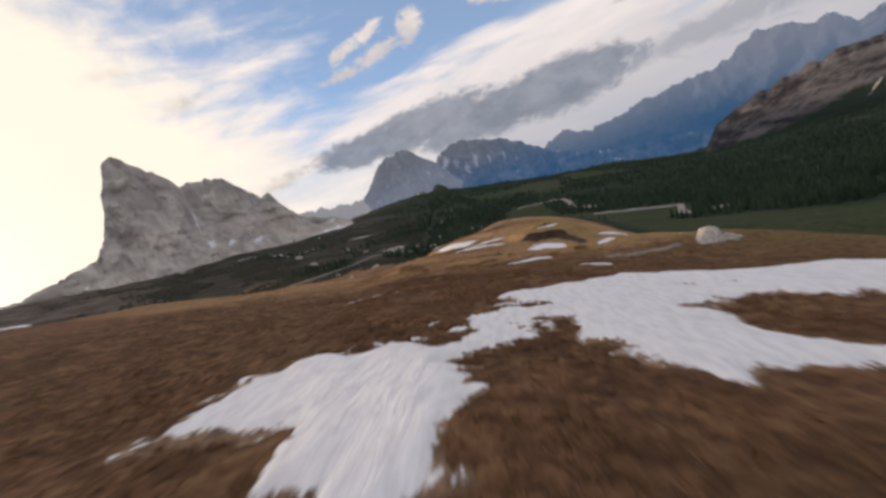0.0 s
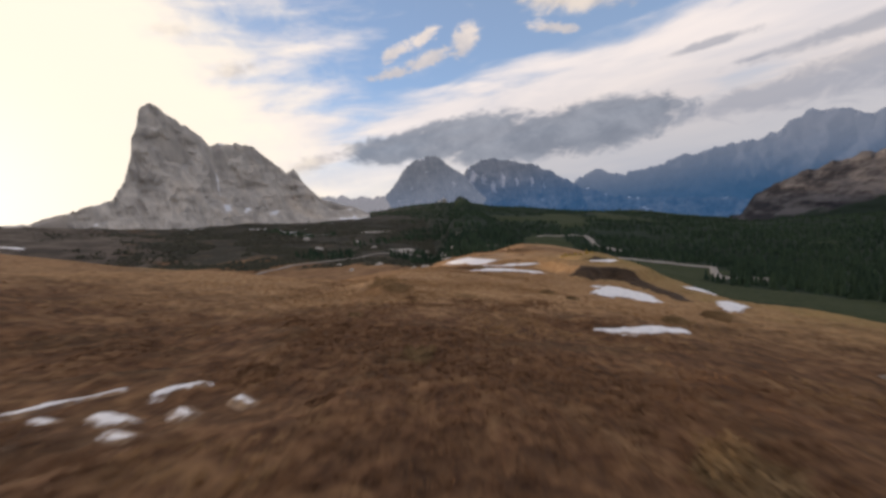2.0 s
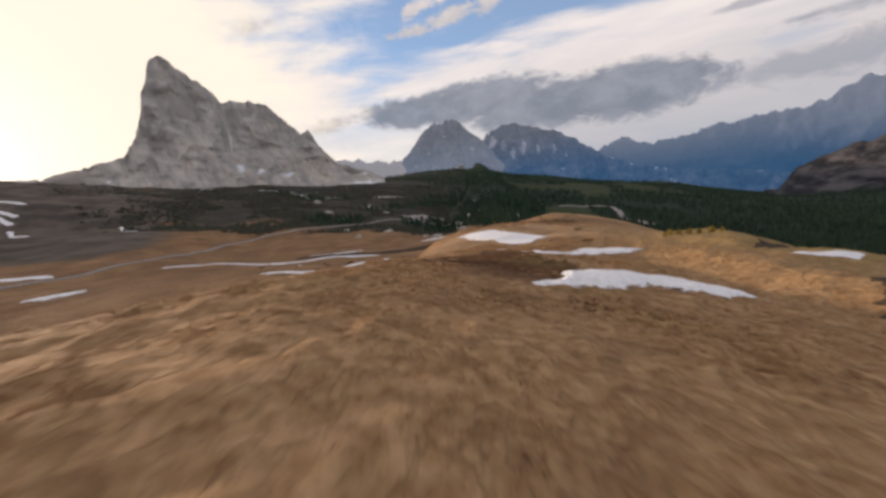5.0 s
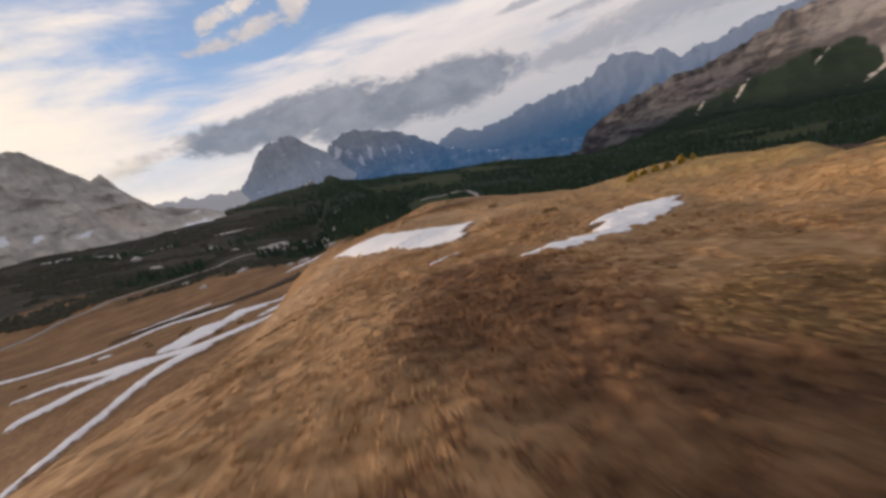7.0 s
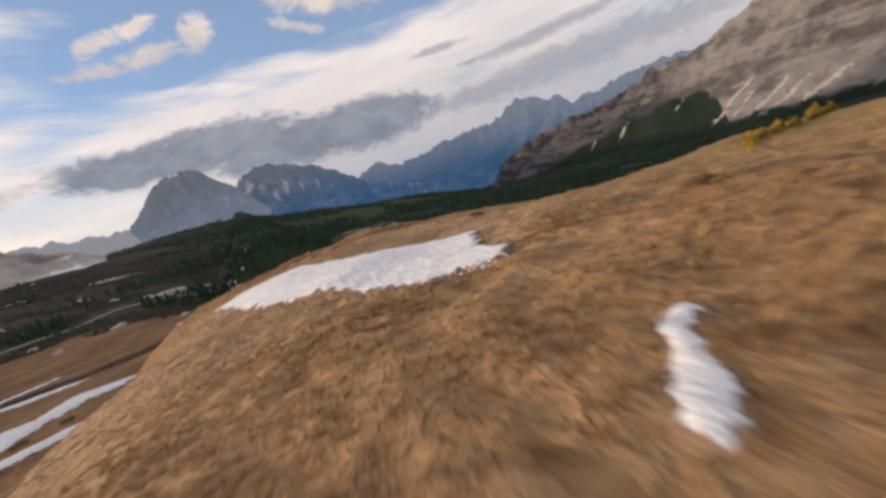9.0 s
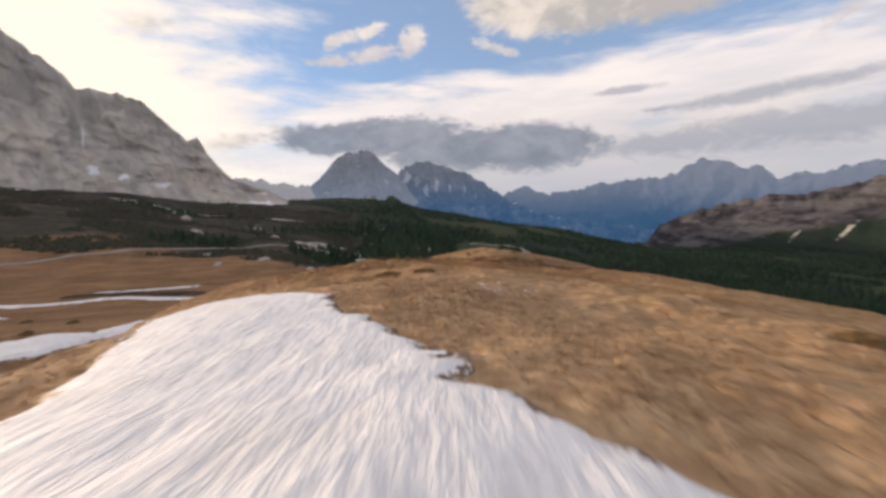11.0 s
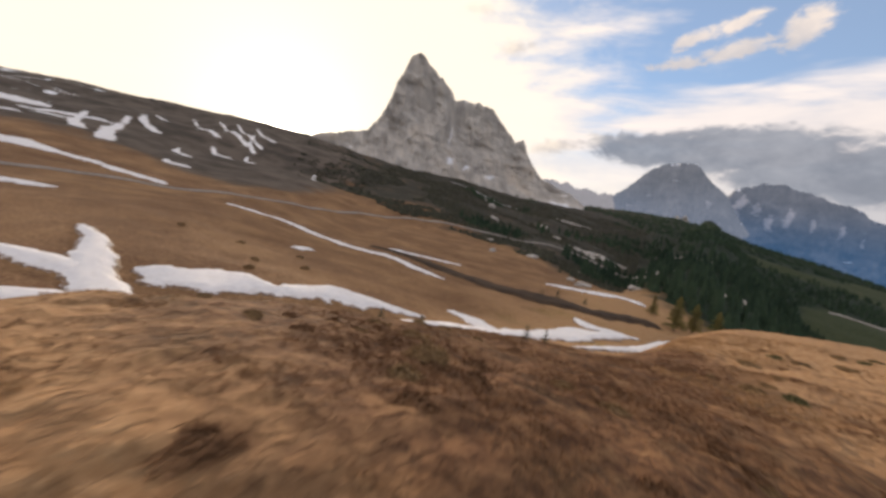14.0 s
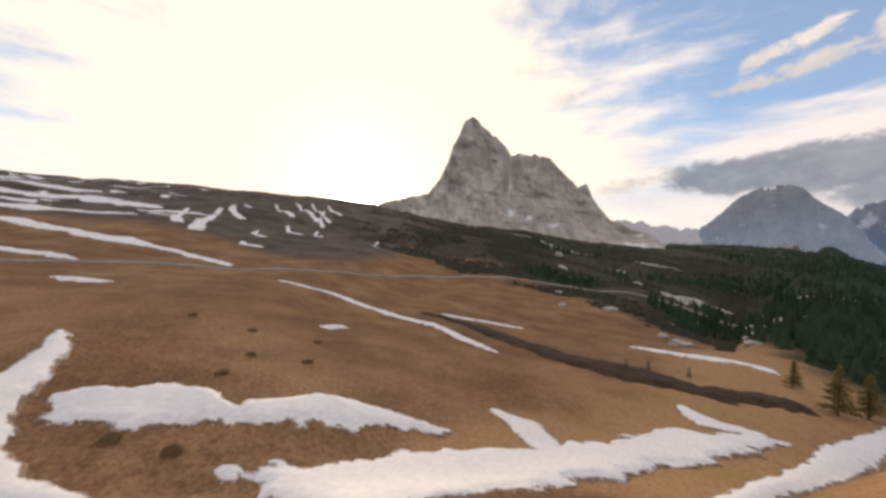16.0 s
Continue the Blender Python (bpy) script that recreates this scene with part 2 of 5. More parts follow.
def terrace(x, y):
    """Small turf banks on the shaded side of the spur: steep in front, running out behind."""
    wave = 0.8 * grain(x, y, 4.0, 51)
    d = y + wave - np.interp(x, (9, 12, 15, 18, 21, 24, 28), (66.5, 68.0, 71.0, 72.6, 71.6, 73.5, 78))
    z = 1.5 * step(d, -1.0, 1.2) * (1 - step(d, 4, 34)) * step(x, 9.5, 14) * (1 - step(x, 23, 30))
    d = y + wave - np.interp(x, (17, 20, 23, 26, 30), (86.0, 87.6, 90.4, 92.0, 92.6))
    return z + 0.9 * step(d, -0.8, 1.0) * (1 - step(d, 4, 26)) * step(x, 17, 21) * (1 - step(x, 29, 35))


def ground_z(x, y, fine=True):
    """Height of the ground."""
    x, y = np.asarray(x, float), np.asarray(y, float)
    a, b = spur(x, y), country(x, y)
    k = 3.0
    z = np.maximum(a, b) + np.log1p(np.exp(-np.abs(a - b) / k)) * k
    z = z + 3.5 * np.exp(-((x - 36) / 10) ** 2 / 2 - ((y - 42) / 28) ** 2 / 2)
    z = z + terrace(x, y)
    r = np.hypot(x, y - 80)
    z = z + fbm(x, y, 17, 3, 3) * 0.55 * step(r, -20, 120) + fbm(x, y, 7, 2, 5) * 0.22 * (1 - 0.8 * step(np.abs(x), 24, 50)) * (1 - 0.8 * step(y, 163, 185))
    z = z + fbm(x, y, 90, 4, 8) * 5.0 * step(r, 120, 700) + fbm(x, y, 420, 4, 11) * 16 * step(r, 500, 2500)
    if fine:
        close = (1 - step(np.abs(x), 24, 44)) * (1 - step(y, 163, 176) * (1 - step(x, 0, 6))) * (1 - step(y, 205, 225))
        z = z + (grain(x, y, 1.7, 21) * 0.09 + np.maximum(grain(x, y * 0.8, 0.8, 22), -0.3) * 0.11 + np.maximum(grain(x * 1.1, y * 0.8, 0.45, 23), -0.2) * 0.075) * close
    return z


# ---- end of the shape ----

# ---- materials ----
def material(name):
    m = bpy.data.materials.new(name)
    m.use_nodes = True
    return m, Nodes(m.node_tree)


def finish(n, color, rough=0.9, bump=None, strength=0.4, distance=0.1, spec=0.25, glow=None, glow_strength=0.0):
    b = n.add("ShaderNodeBsdfPrincipled")
    n.put(b.inputs["Base Color"], color if isinstance(color, bpy.types.NodeSocket) else (*color, 1))
    n.put(b.inputs["Roughness"], rough)
    b.inputs["Specular IOR Level"].default_value = spec
    if bump is not None:
        node = n.add("ShaderNodeBump")
        node.inputs["Strength"].default_value = strength
        node.inputs["Distance"].default_value = distance
        n.link(bump, node.inputs["Height"])
        n.link(node.outputs[0], b.inputs["Normal"])
    if glow is not None:
        n.put(b.inputs["Emission Color"], glow if isinstance(glow, bpy.types.NodeSocket) else (*glow, 1))
        b.inputs["Emission Strength"].default_value = glow_strength
    n.link(b.outputs[0], n.add("ShaderNodeOutputMaterial").inputs[0])


def place(n):
    return n.add("ShaderNodeTexCoord").outputs["Object"]


def attribute(n, name):
    node = n.add("ShaderNodeAttribute")
    node.attribute_name = name
    return node.outputs["Fac"]


def up_face(n):
    node = n.add("ShaderNodeSeparateXYZ")
    n.link(n.add("ShaderNodeNewGeometry").outputs["Normal"], node.inputs[0])
    return node.outputs[2]


def make_ground():
    m, n = material("alpine_turf")
    p = place(n)
    big = n.noise(p, 0.05, 5, 0.6)
    mid = n.noise(p, 0.35, 5, 0.62, 0.4)
    small = n.noise(p, 2.2, 5, 0.65)
    blade = n.noise(p, 11.0, 3, 0.6)
    streak = n.noise(n.vec("MULTIPLY", p, (1.0, 0.3, 1.0)), 1.1, 4, 0.6, 0.6)
    clot = n.noise(p, 0.8, 4, 0.6, 0.8)
    straw = n.mix(n.ramp(small, 0.28, 0.72), (0.275, 0.150, 0.070), (0.47, 0.292, 0.155))
    straw = n.mix(n.math("MULTIPLY", attribute(n, "bleached"), 0.54), straw, n.mix(n.ramp(small, 0.28, 0.72), (0.38, 0.245, 0.140), (0.62, 0.44, 0.28)))
    straw = n.mix(n.math("MULTIPLY", n.math("MULTIPLY", n.ramp(mid, 0.48, 0.72), 0.34), n.math("ADD", 0.3, n.math("MULTIPLY", attribute(n, "tussock"), 0.7))), straw, (0.185, 0.095, 0.045))
    straw = n.mix(n.math("MULTIPLY", n.math("MULTIPLY", n.ramp(clot, 0.58, 0.74), 0.32), attribute(n, "tussock")), straw, (0.105, 0.054, 0.030))
    straw = n.mix(n.math("MULTIPLY", n.ramp(big, 0.56, 0.70), 0.45), straw, (0.27, 0.20, 0.060))
    heath = n.mix(n.ramp(small, 0.3, 0.72), (0.095, 0.047, 0.027), (0.230, 0.124, 0.064))
    heath = n.mix(n.math("MULTIPLY", n.ramp(streak, 0.50, 0.72), 0.45), heath, (0.29, 0.172, 0.088))
    heath = n.mix(n.math("MULTIPLY", n.ramp(clot, 0.45, 0.32), 0.32), heath, (0.33, 0.195, 0.095))
    heath = n.mix(n.math("MULTIPLY", n.math("MULTIPLY", n.ramp(mid, 0.47, 0.72), 0.40), n.math("ADD", 0.3, n.math("MULTIPLY", attribute(n, "tussock"), 0.7))), heath, (0.080, 0.060, 0.032))
    heath = n.mix(n.math("MULTIPLY", n.math("MULTIPLY", n.ramp(clot, 0.55, 0.70), 0.50), attribute(n, "tussock")), heath, (0.035, 0.022, 0.016))
    calm = n.math("SUBTRACT", 1.0, n.math("MULTIPLY", attribute(n, "bleached"), 0.6))
    near = n.mix(n.ramp(n.math("ADD", n.math("SUBTRACT", attribute(n, "heath"), n.math("MULTIPLY", attribute(n, "bleached"), 0.25)), n.math("ADD", n.math("MULTIPLY", n.math("MULTIPLY", n.math("SUBTRACT", mid, 0.5), 0.9), attribute(n, "tussock")), n.math("MULTIPLY", n.math("SUBTRACT", big, 0.5), 0.9))), 0.2, 0.8), straw, heath)
    # tussocks: pale crowns, with shade and dead stems painted dark into the gaps
    cell = n.add("ShaderNodeTexVoronoi")
    n.link(n.vec("ADD", n.vec("MULTIPLY", p, (1.0, 0.6, 1.0)), n.combine(n.math("MULTIPLY", mid, 1.6), n.math("MULTIPLY", small, 0.9), 0.0)), cell.inputs["Vector"])
    cell.inputs["Scale"].default_value = 3.1
    gap = n.math("MULTIPLY", n.ramp(n.math("ADD", cell.outputs["Distance"], n.math("MULTIPLY", n.math("SUBTRACT", clot, 0.5), 2.0)), 0.44, 0.80), attribute(n, "tussock"))
    near = n.mix(n.math("MULTIPLY", n.math("MULTIPLY", gap, calm), n.math("ADD", 0.11, n.math("MULTIPLY", attribute(n, "heath"), 0.24))), near, (0.048, 0.026, 0.017))
    near = n.mix(n.math("MULTIPLY", n.math("MULTIPLY", n.ramp(blade, 0.5, 0.2), 0.40), calm), near, (0.05, 0.027, 0.016))
    near = n.mix(n.math("MULTIPLY", attribute(n, "green"), n.ramp(small, 0.2, 0.8)), near, (0.20, 0.19, 0.050))
    broad = n.noise(p, 0.03, 5, 0.62)
    brush = n.mix(n.ramp(mid, 0.35, 0.7), (0.030, 0.029, 0.023), (0.074, 0.066, 0.050))
    brush = n.mix(n.math("MULTIPLY", n.ramp(broad, 0.50, 0.66), 0.5), brush, (0.105, 0.078, 0.055))
    brush = n.mix(attribute(n, "dense"), brush, n.mix(n.ramp(mid, 0.35, 0.7), (0.016, 0.026, 0.018), (0.034, 0.048, 0.030)))
    brush = n.mix(n.math("MULTIPLY", attribute(n, "clearing"), 0.85), brush, n.mix(n.ramp(mid, 0.35, 0.7), (0.034, 0.047, 0.020), (0.066, 0.072, 0.032)))
    fleck = n.ramp(n.noise(p, 0.075, 5, 0.7, 0.4), 0.635, 0.70)
    brush = n.mix(n.math("MULTIPLY", n.math("MULTIPLY", fleck, n.math("SUBTRACT", 1.0, attribute(n, "dense"))), 0.75), brush, (0.40, 0.365, 0.345))
    wood = n.ramp(n.math("ADD", attribute(n, "wood"), n.math("MULTIPLY", n.math("SUBTRACT", n.noise(p, 0.02, 6, 0.62), 0.5), 1.6)), 0.30, 0.72)
    color = n.mix(wood, near, brush)
    # shaded side of the ridge: its shade mixed in as dark grey-brown
    flank = n.mix(n.ramp(broad, 0.36, 0.64), (0.065, 0.054, 0.045), (0.135, 0.108, 0.088))
    color = n.mix(n.ramp(n.math("ADD", attribute(n, "flank"), n.math("MULTIPLY", n.math("SUBTRACT", broad, 0.5), 0.9)), 0.3, 0.7), color, flank)
    snow = n.ramp(n.math("ADD", attribute(n, "snow"), n.math("MULTIPLY", n.math("SUBTRACT", n.noise(p, 0.022, 6, 0.6, 0.5), 0.5), 2.0)), 0.62, 0.70)
    color = n.mix(snow, color, (0.82, 0.83, 0.86))
    finish(n, color, 0.95, n.math("ADD", n.math("MULTIPLY", small, attribute(n, "tussock")), n.math("ADD", n.math("MULTIPLY", blade, 0.4), n.math("ADD", n.math("MULTIPLY", clot, -1.0), n.math("MULTIPLY", gap, -0.6)))), 0.8, 0.14, 0.1)
    return m


def make_plain(name, a, b, scale, rough=0.9, strength=0.4, distance=0.05, spec=0.2):
    m, n = material(name)
    p = place(n)
    f = n.noise(p, scale, 5, 0.6)
    big = n.noise(p, scale * 0.13, 3, 0.5)
    color = n.mix(n.ramp(n.math("ADD", n.math("MULTIPLY", f, 0.6), n.math("MULTIPLY", big, 0.4)), 0.33, 0.67), a, b)
    finish(n, color, rough, f, strength, distance, spec)
    return m


def make_rock(name, dark, pale, scale, snow=0.0, glow=None, glow_strength=0.0, wood=None, warm=None, gully=(0.74, 0.74, 0.77), strata=0.22, relief=0.9, wall=None, upright=0.45, spread=0.14, low_haze=None, rise=(-500, 150)):
    """Limestone: upright streaks, ledges, snow or scrub on the flat places. Far rock can glow as painted haze."""
    m, n = material(name)
    p = place(n)
    stretch = n.vec("MULTIPLY", p, (1.0, 1.0, upright))
    streak = n.noise(stretch, scale, 7, 0.65, 0.5)
    ledge = n.noise(n.vec("MULTIPLY", p, (0.22, 0.22, 2.0)), scale * 0.8, 4, 0.6)
    spot = n.noise(p, scale * 0.22, 3, 0.5)
    f = n.math("ADD", n.math("MULTIPLY", streak, 0.82 - strata), n.math("ADD", n.math("MULTIPLY", ledge, strata), n.math("MULTIPLY", spot, 0.18)))
    color = n.mix(n.ramp(f, 0.5 - spread, 0.5 + spread), dark, pale)
    crack = n.noise(n.vec("MULTIPLY", p, (1.0, 1.0, 0.30)), scale * 4.5, 4, 0.6, 0.8)
    color = n.mix(n.math("MULTIPLY", n.ramp(crack, 0.47, 0.33), 0.32), color, tuple(0.55 * v for v in dark))
    if warm is not None:
        color = n.mix(n.math("MULTIPLY", n.ramp(spot, 0.52, 0.66), 0.5), color, warm)
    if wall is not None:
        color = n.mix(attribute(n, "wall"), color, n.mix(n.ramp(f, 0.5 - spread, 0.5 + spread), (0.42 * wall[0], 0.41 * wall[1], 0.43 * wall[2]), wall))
    flat = up_face(n)
    if wood is not None:
        color = n.mix(n.ramp(n.math("ADD", attribute(n, "wood"), n.math("MULTIPLY", n.math("SUBTRACT", streak, 0.5), 0.9)), 0.4, 0.6), color, wood)
    color = n.mix(n.ramp(n.math("ADD", attribute(n, "filled"), n.math("ADD", n.math("MULTIPLY", n.math("SUBTRACT", streak, 0.5), 1.3), n.math("MULTIPLY", n.math("SUBTRACT", n.noise(n.vec("MULTIPLY", p, (1.0, 1.0, 1.8)), scale * 3.5, 4, 0.6), 0.5), 2.0))), 0.42, 0.74), color, gully)
    if snow > 0:
        lie = n.ramp(n.math("ADD", flat, n.math("MULTIPLY", n.math("SUBTRACT", streak, 0.5), 1.2)), 1.02 - snow, 1.12 - snow)
        color = n.mix(lie, color, (0.80, 0.81, 0.85))
    # air haze put into the emission, its colour shifting with height
    if low_haze is not None:
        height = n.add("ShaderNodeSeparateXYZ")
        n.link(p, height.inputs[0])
        glow = n.mix(n.ramp(n.math("ADD", height.outputs[2], n.math("MULTIPLY", n.math("SUBTRACT", spot, 0.5), 160.0)), *rise), low_haze, glow)
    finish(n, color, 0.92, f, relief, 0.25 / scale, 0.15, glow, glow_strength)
    return m


def make_snow():
    """Old spring snow: grey melt dimples, wind ripples, specks of soil and grass."""
    m, n = material("old_snow")
    p = place(n)
    dimple = n.noise(p, 2.4, 5, 0.62)
    along = n.combine(n.vec("DOT_PRODUCT", p, (0.99, -0.13, 0.0)), n.math("MULTIPLY", n.vec("DOT_PRODUCT", p, (0.13, 0.99, 0.0)), 0.25), 0.0)
    ripple = n.noise(along, 4.2, 3, 0.55, 0.3)
    stain = n.noise(p, 0.35, 4, 0.55)
    speck = n.noise(p, 17.0, 2, 0.5)
    color = n.mix(n.ramp(n.math("ADD", n.math("MULTIPLY", dimple, 0.3), n.math("MULTIPLY", ripple, 0.7)), 0.37, 0.60), (0.70, 0.685, 0.70), (0.82, 0.80, 0.80))
    color = n.mix(n.math("MULTIPLY", n.ramp(stain, 0.55, 0.75), 0.35), color, (0.60, 0.56, 0.52))
    color = n.mix(n.math("MULTIPLY", n.ramp(speck, 0.70, 0.78), 0.35), color, (0.16, 0.10, 0.06))
    thin = n.math("ADD", attribute(n, "thin"), n.math("ADD", n.math("MULTIPLY", n.math("SUBTRACT", n.noise(p, 0.55, 6, 0.7, 0.6), 0.5), 1.7), n.math("MULTIPLY", n.math("SUBTRACT", n.noise(p, 7.0, 3, 0.6), 0.5), 1.3)))
    color = n.mix(n.ramp(thin, 0.34, 0.10), color, n.mix(n.ramp(dimple, 0.4, 0.6), (0.13, 0.075, 0.045), (0.27, 0.17, 0.10)))
    finish(n, color, 0.72, n.math("ADD", n.math("MULTIPLY", dimple, 0.7), n.math("MULTIPLY", ripple, 1.7)), 0.55, 0.09, 0.3)
    return m


GROUND = make_ground()
SNOW = make_snow()
PALE_STONE = make_plain("white_stone", (0.42, 0.39, 0.36), (0.68, 0.64, 0.60), 6.0, 0.9, 0.6, 0.03)
STONE = make_plain("pale_stone", (0.28, 0.25, 0.22), (0.52, 0.48, 0.43), 3.0, 0.9, 0.6, 0.05)
STONY = make_plain("stony_soil", (0.15, 0.115, 0.09), (0.31, 0.255, 0.21), 2.2, 0.95, 0.6, 0.05)
TRACK = make_plain("gravel_track", (0.24, 0.21, 0.185), (0.37, 0.335, 0.30), 0.6, 0.95, 0.3, 0.03)
STRAW = make_plain("dry_grass", (0.27, 0.155, 0.072), (0.46, 0.29, 0.152), 1.3, 0.95, 0.1, 0.01)
PALE_STRAW = make_plain("bleached_grass", (0.37, 0.24, 0.138), (0.61, 0.435, 0.275), 1.3, 0.95, 0.1, 0.01)
HEATH = make_plain("brown_heath", (0.140, 0.074, 0.040), (0.280, 0.155, 0.080), 1.3, 0.95, 0.1, 0.01)
HEATH_AND_SHADE = make_plain("heath_and_shade", (0.030, 0.020, 0.014), (0.085, 0.055, 0.034), 1.3, 0.95, 0.4, 0.03)
PINE = make_plain("conifer_needles", (0.018, 0.036, 0.022), (0.050, 0.078, 0.042), 0.08, 0.9, 0.2, 0.05)
SCRUB = make_plain("dwarf_pine", (0.029, 0.031, 0.021), (0.075, 0.070, 0.046), 2.0, 0.9, 0.3, 0.03)
JUNIPER = make_plain("juniper", (0.075, 0.070, 0.032), (0.160, 0.140, 0.062), 2.0, 0.9, 0.3, 0.03)
GOLD_LARCH = make_plain("golden_larch", (0.26, 0.18, 0.035), (0.50, 0.34, 0.070), 2.0, 0.9, 0.3, 0.03)
BROWN_BUSH = make_plain("heather", (0.190, 0.122, 0.060), (0.340, 0.222, 0.112), 2.0, 0.9, 0.3, 0.03)
LARCH = make_plain("autumn_larch", (0.13, 0.115, 0.040), (0.27, 0.215, 0.070), 2.0, 0.9, 0.3, 0.03)
BARK = make_plain("bark", (0.06, 0.045, 0.032), (0.14, 0.105, 0.075), 6.0, 0.95, 0.7, 0.02)
PEAK = make_rock("grey_limestone", (0.35, 0.322, 0.295), (0.56, 0.51, 0.455), 0.020, snow=0.05, warm=(0.55, 0.46, 0.37), relief=0.35)
# cliff colours darkened and blued to carry cloud shadow and haze
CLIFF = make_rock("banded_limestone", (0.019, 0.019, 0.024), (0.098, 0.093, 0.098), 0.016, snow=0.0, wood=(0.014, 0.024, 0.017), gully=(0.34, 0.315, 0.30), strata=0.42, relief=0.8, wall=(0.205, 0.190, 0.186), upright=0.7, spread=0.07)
# far mountains: the air haze before them is painted as emission
TOFANA = make_rock("hazy_limestone", (0.020, 0.023, 0.030), (0.125, 0.120, 0.122), 0.007, snow=0.05, glow=(0.060, 0.069, 0.088), glow_strength=1.0, gully=(0.22, 0.21, 0.22), relief=0.7, low_haze=(0.078, 0.097, 0.136), rise=(-120, 420))
BLUE_MASSIF = make_rock("blue_haze_limestone", (0.018, 0.023, 0.034), (0.120, 0.120, 0.130), 0.007, snow=0.04, glow=(0.054, 0.064, 0.086), glow_strength=1.0, gully=(0.36, 0.34, 0.36), relief=0.7, low_haze=(0.016, 0.046, 0.100), rise=(-330, 280))
FAR = make_rock("blue_haze_distance", (0.030, 0.040, 0.062), (0.050, 0.058, 0.082), 0.004, snow=0.0, glow=(0.094, 0.110, 0.146), glow_strength=1.0, gully=(0.045, 0.055, 0.082), relief=0.2, upright=0.9, low_haze=(0.012, 0.044, 0.096), rise=(-520, 150))
PALE_FAR = make_rock("pale_haze_distance", (0.060, 0.062, 0.075), (0.095, 0.092, 0.100), 0.006, snow=0.0, glow=(0.150, 0.152, 0.172), glow_strength=1.0, gully=(0.1, 0.1, 0.11), relief=0.2, upright=0.9)



# ---- meshes ----
def mesh_of(name, verts, faces, mat, smooth=True):
    me = bpy.data.meshes.new(name)
    verts = np.asarray(verts, float)
    faces = np.asarray(faces, np.int64)
    me.vertices.add(len(verts))
    me.vertices.foreach_set("co", verts.ravel())
    k = faces.shape[1]
    me.loops.add(faces.size)
    me.loops.foreach_set("vertex_index", faces.ravel())
    me.polygons.add(len(faces))
    me.polygons.foreach_set("loop_start", np.arange(0, faces.size, k))
    me.update(calc_edges=True)
    me.validate()
    me.polygons.foreach_set("use_smooth", np.full(len(me.polygons), smooth))
    me.materials.append(mat)
    return me


def grid_faces(rows, cols):
    i = np.arange(rows - 1)[:, None] * cols + np.arange(cols - 1)[None, :]
    i = i.ravel()
    return np.stack([i, i + 1, i + cols + 1, i + cols], 1)


def float_layer(me, name, values):
    layer = me.attributes.new(name, "FLOAT", "POINT")
    layer.data.foreach_set("value", np.asarray(values, np.float32))


def lines(low, high, near, reach_low, reach_high, rate_low, rate_high):
    """Grid lines: evenly spaced from low to high, then wider and wider out to the reach."""
    out = list(np.arange(low, high, near))
    s, v = near, out[-1]
    while v < reach_high:
        s *= rate_high
        v += s
        out.append(v)
    s, v = near, low
    while v > reach_low:
        s *= rate_low
        v -= s
        out.insert(0, v)
    return np.array(out)


def wood_cover(x, y):
    """How far forest, dwarf pine and the ridge's painted shade cover the ground, 0 to 1."""
    px, py = np.asarray(x, float), np.asarray(y, float) - 110
    r = np.hypot(px, py)
    b = np.degrees(np.arctan2(-px, py))
    start = np.interp(b, (-180, -100, -60, -20, 0, 12, 25, 40, 52, 62, 75, 180), (60, 50, 55, 100, 190, 260, 300, 350, 430, 560, 640, 700))
    start = start * (1 + 0.25 * fbm(px, py, 140, 3, 91))
    # past 58 degrees the part cover darkens the ridge's shaded slope
    most = np.interp(b, (-180, 30, 46, 58, 180), (1, 0.95, 0.75, 0.45, 0.40))
    d = np.abs(px - np.interp(py + 110, SPINE_Y, SPINE_X))
    off_spur = np.maximum(step(d, 46, 62), step(py, 58, 80))
    return step(r, start * 0.8, start * 1.35) * most * off_spur


def heath_cover(x, y):
    x, y = np.asarray(x, float), np.asarray(y, float)
    start = 1 - step(y, 30, 60)
    left = step(-x, 12, 40) * 0.5
    brow = step(y, 134, 150) * (1 - step(y, 172, 195)) * step(x, -30, -8) * (1 - 0.5 * step(x, 4, 12) * step(y, 150, 162)) * 0.92
    centre = np.interp(y, (70, 76, 81, 88), (-1.4, -2.4, -3.2, -1.6))
    low = 0.62 * np.exp(-((x - centre) / 2.5) ** 2 - (np.maximum(np.abs(y - 80) - 7, 0) / 2.5) ** 2)
    return np.clip(np.maximum(np.maximum(start * 0.95, left), np.maximum(brow, low)) + 0.22 * step(y, 58, 66) * (1 - step(y, 98, 112)) + 0.08 * step(y, 98, 112), 0, 1)


def bleached(x, y):
    """Pale winter grass on the head of the spur."""
    x = np.asarray(x, float)
    head = step(y, 96, 116) * (1 - step(y, 124, 138)) * (1 - 0.6 * step(x, 5, 16)) * (1 - step(np.abs(x - 2), 18, 34))
    return np.maximum(head, 0.22 * step(y, 150, 165) * (1 - step(y, 225, 250)) * step(x, 2, 9))


def snow_cover(x, y):
    """Snow left in streaks on the ridge under the sun."""
    px, py = np.asarray(x, float), np.asarray(y, float) - 110
    r = np.hypot(px, py)
    b = np.degrees(np.arctan2(-px, py))
    return step(r, 330, 620) * step(b, 62, 84) * 0.50 + step(r, 560, 900) * step(b, 12, 22) * (1 - step(b, 50, 60)) * 0.34


def dense_wood(x, y):
    """Closed spruce forest, on the valley side."""
    px, py = np.asarray(x, float), np.asarray(y, float) - 110
    return step(np.degrees(np.arctan2(px, py)), -12, 4)


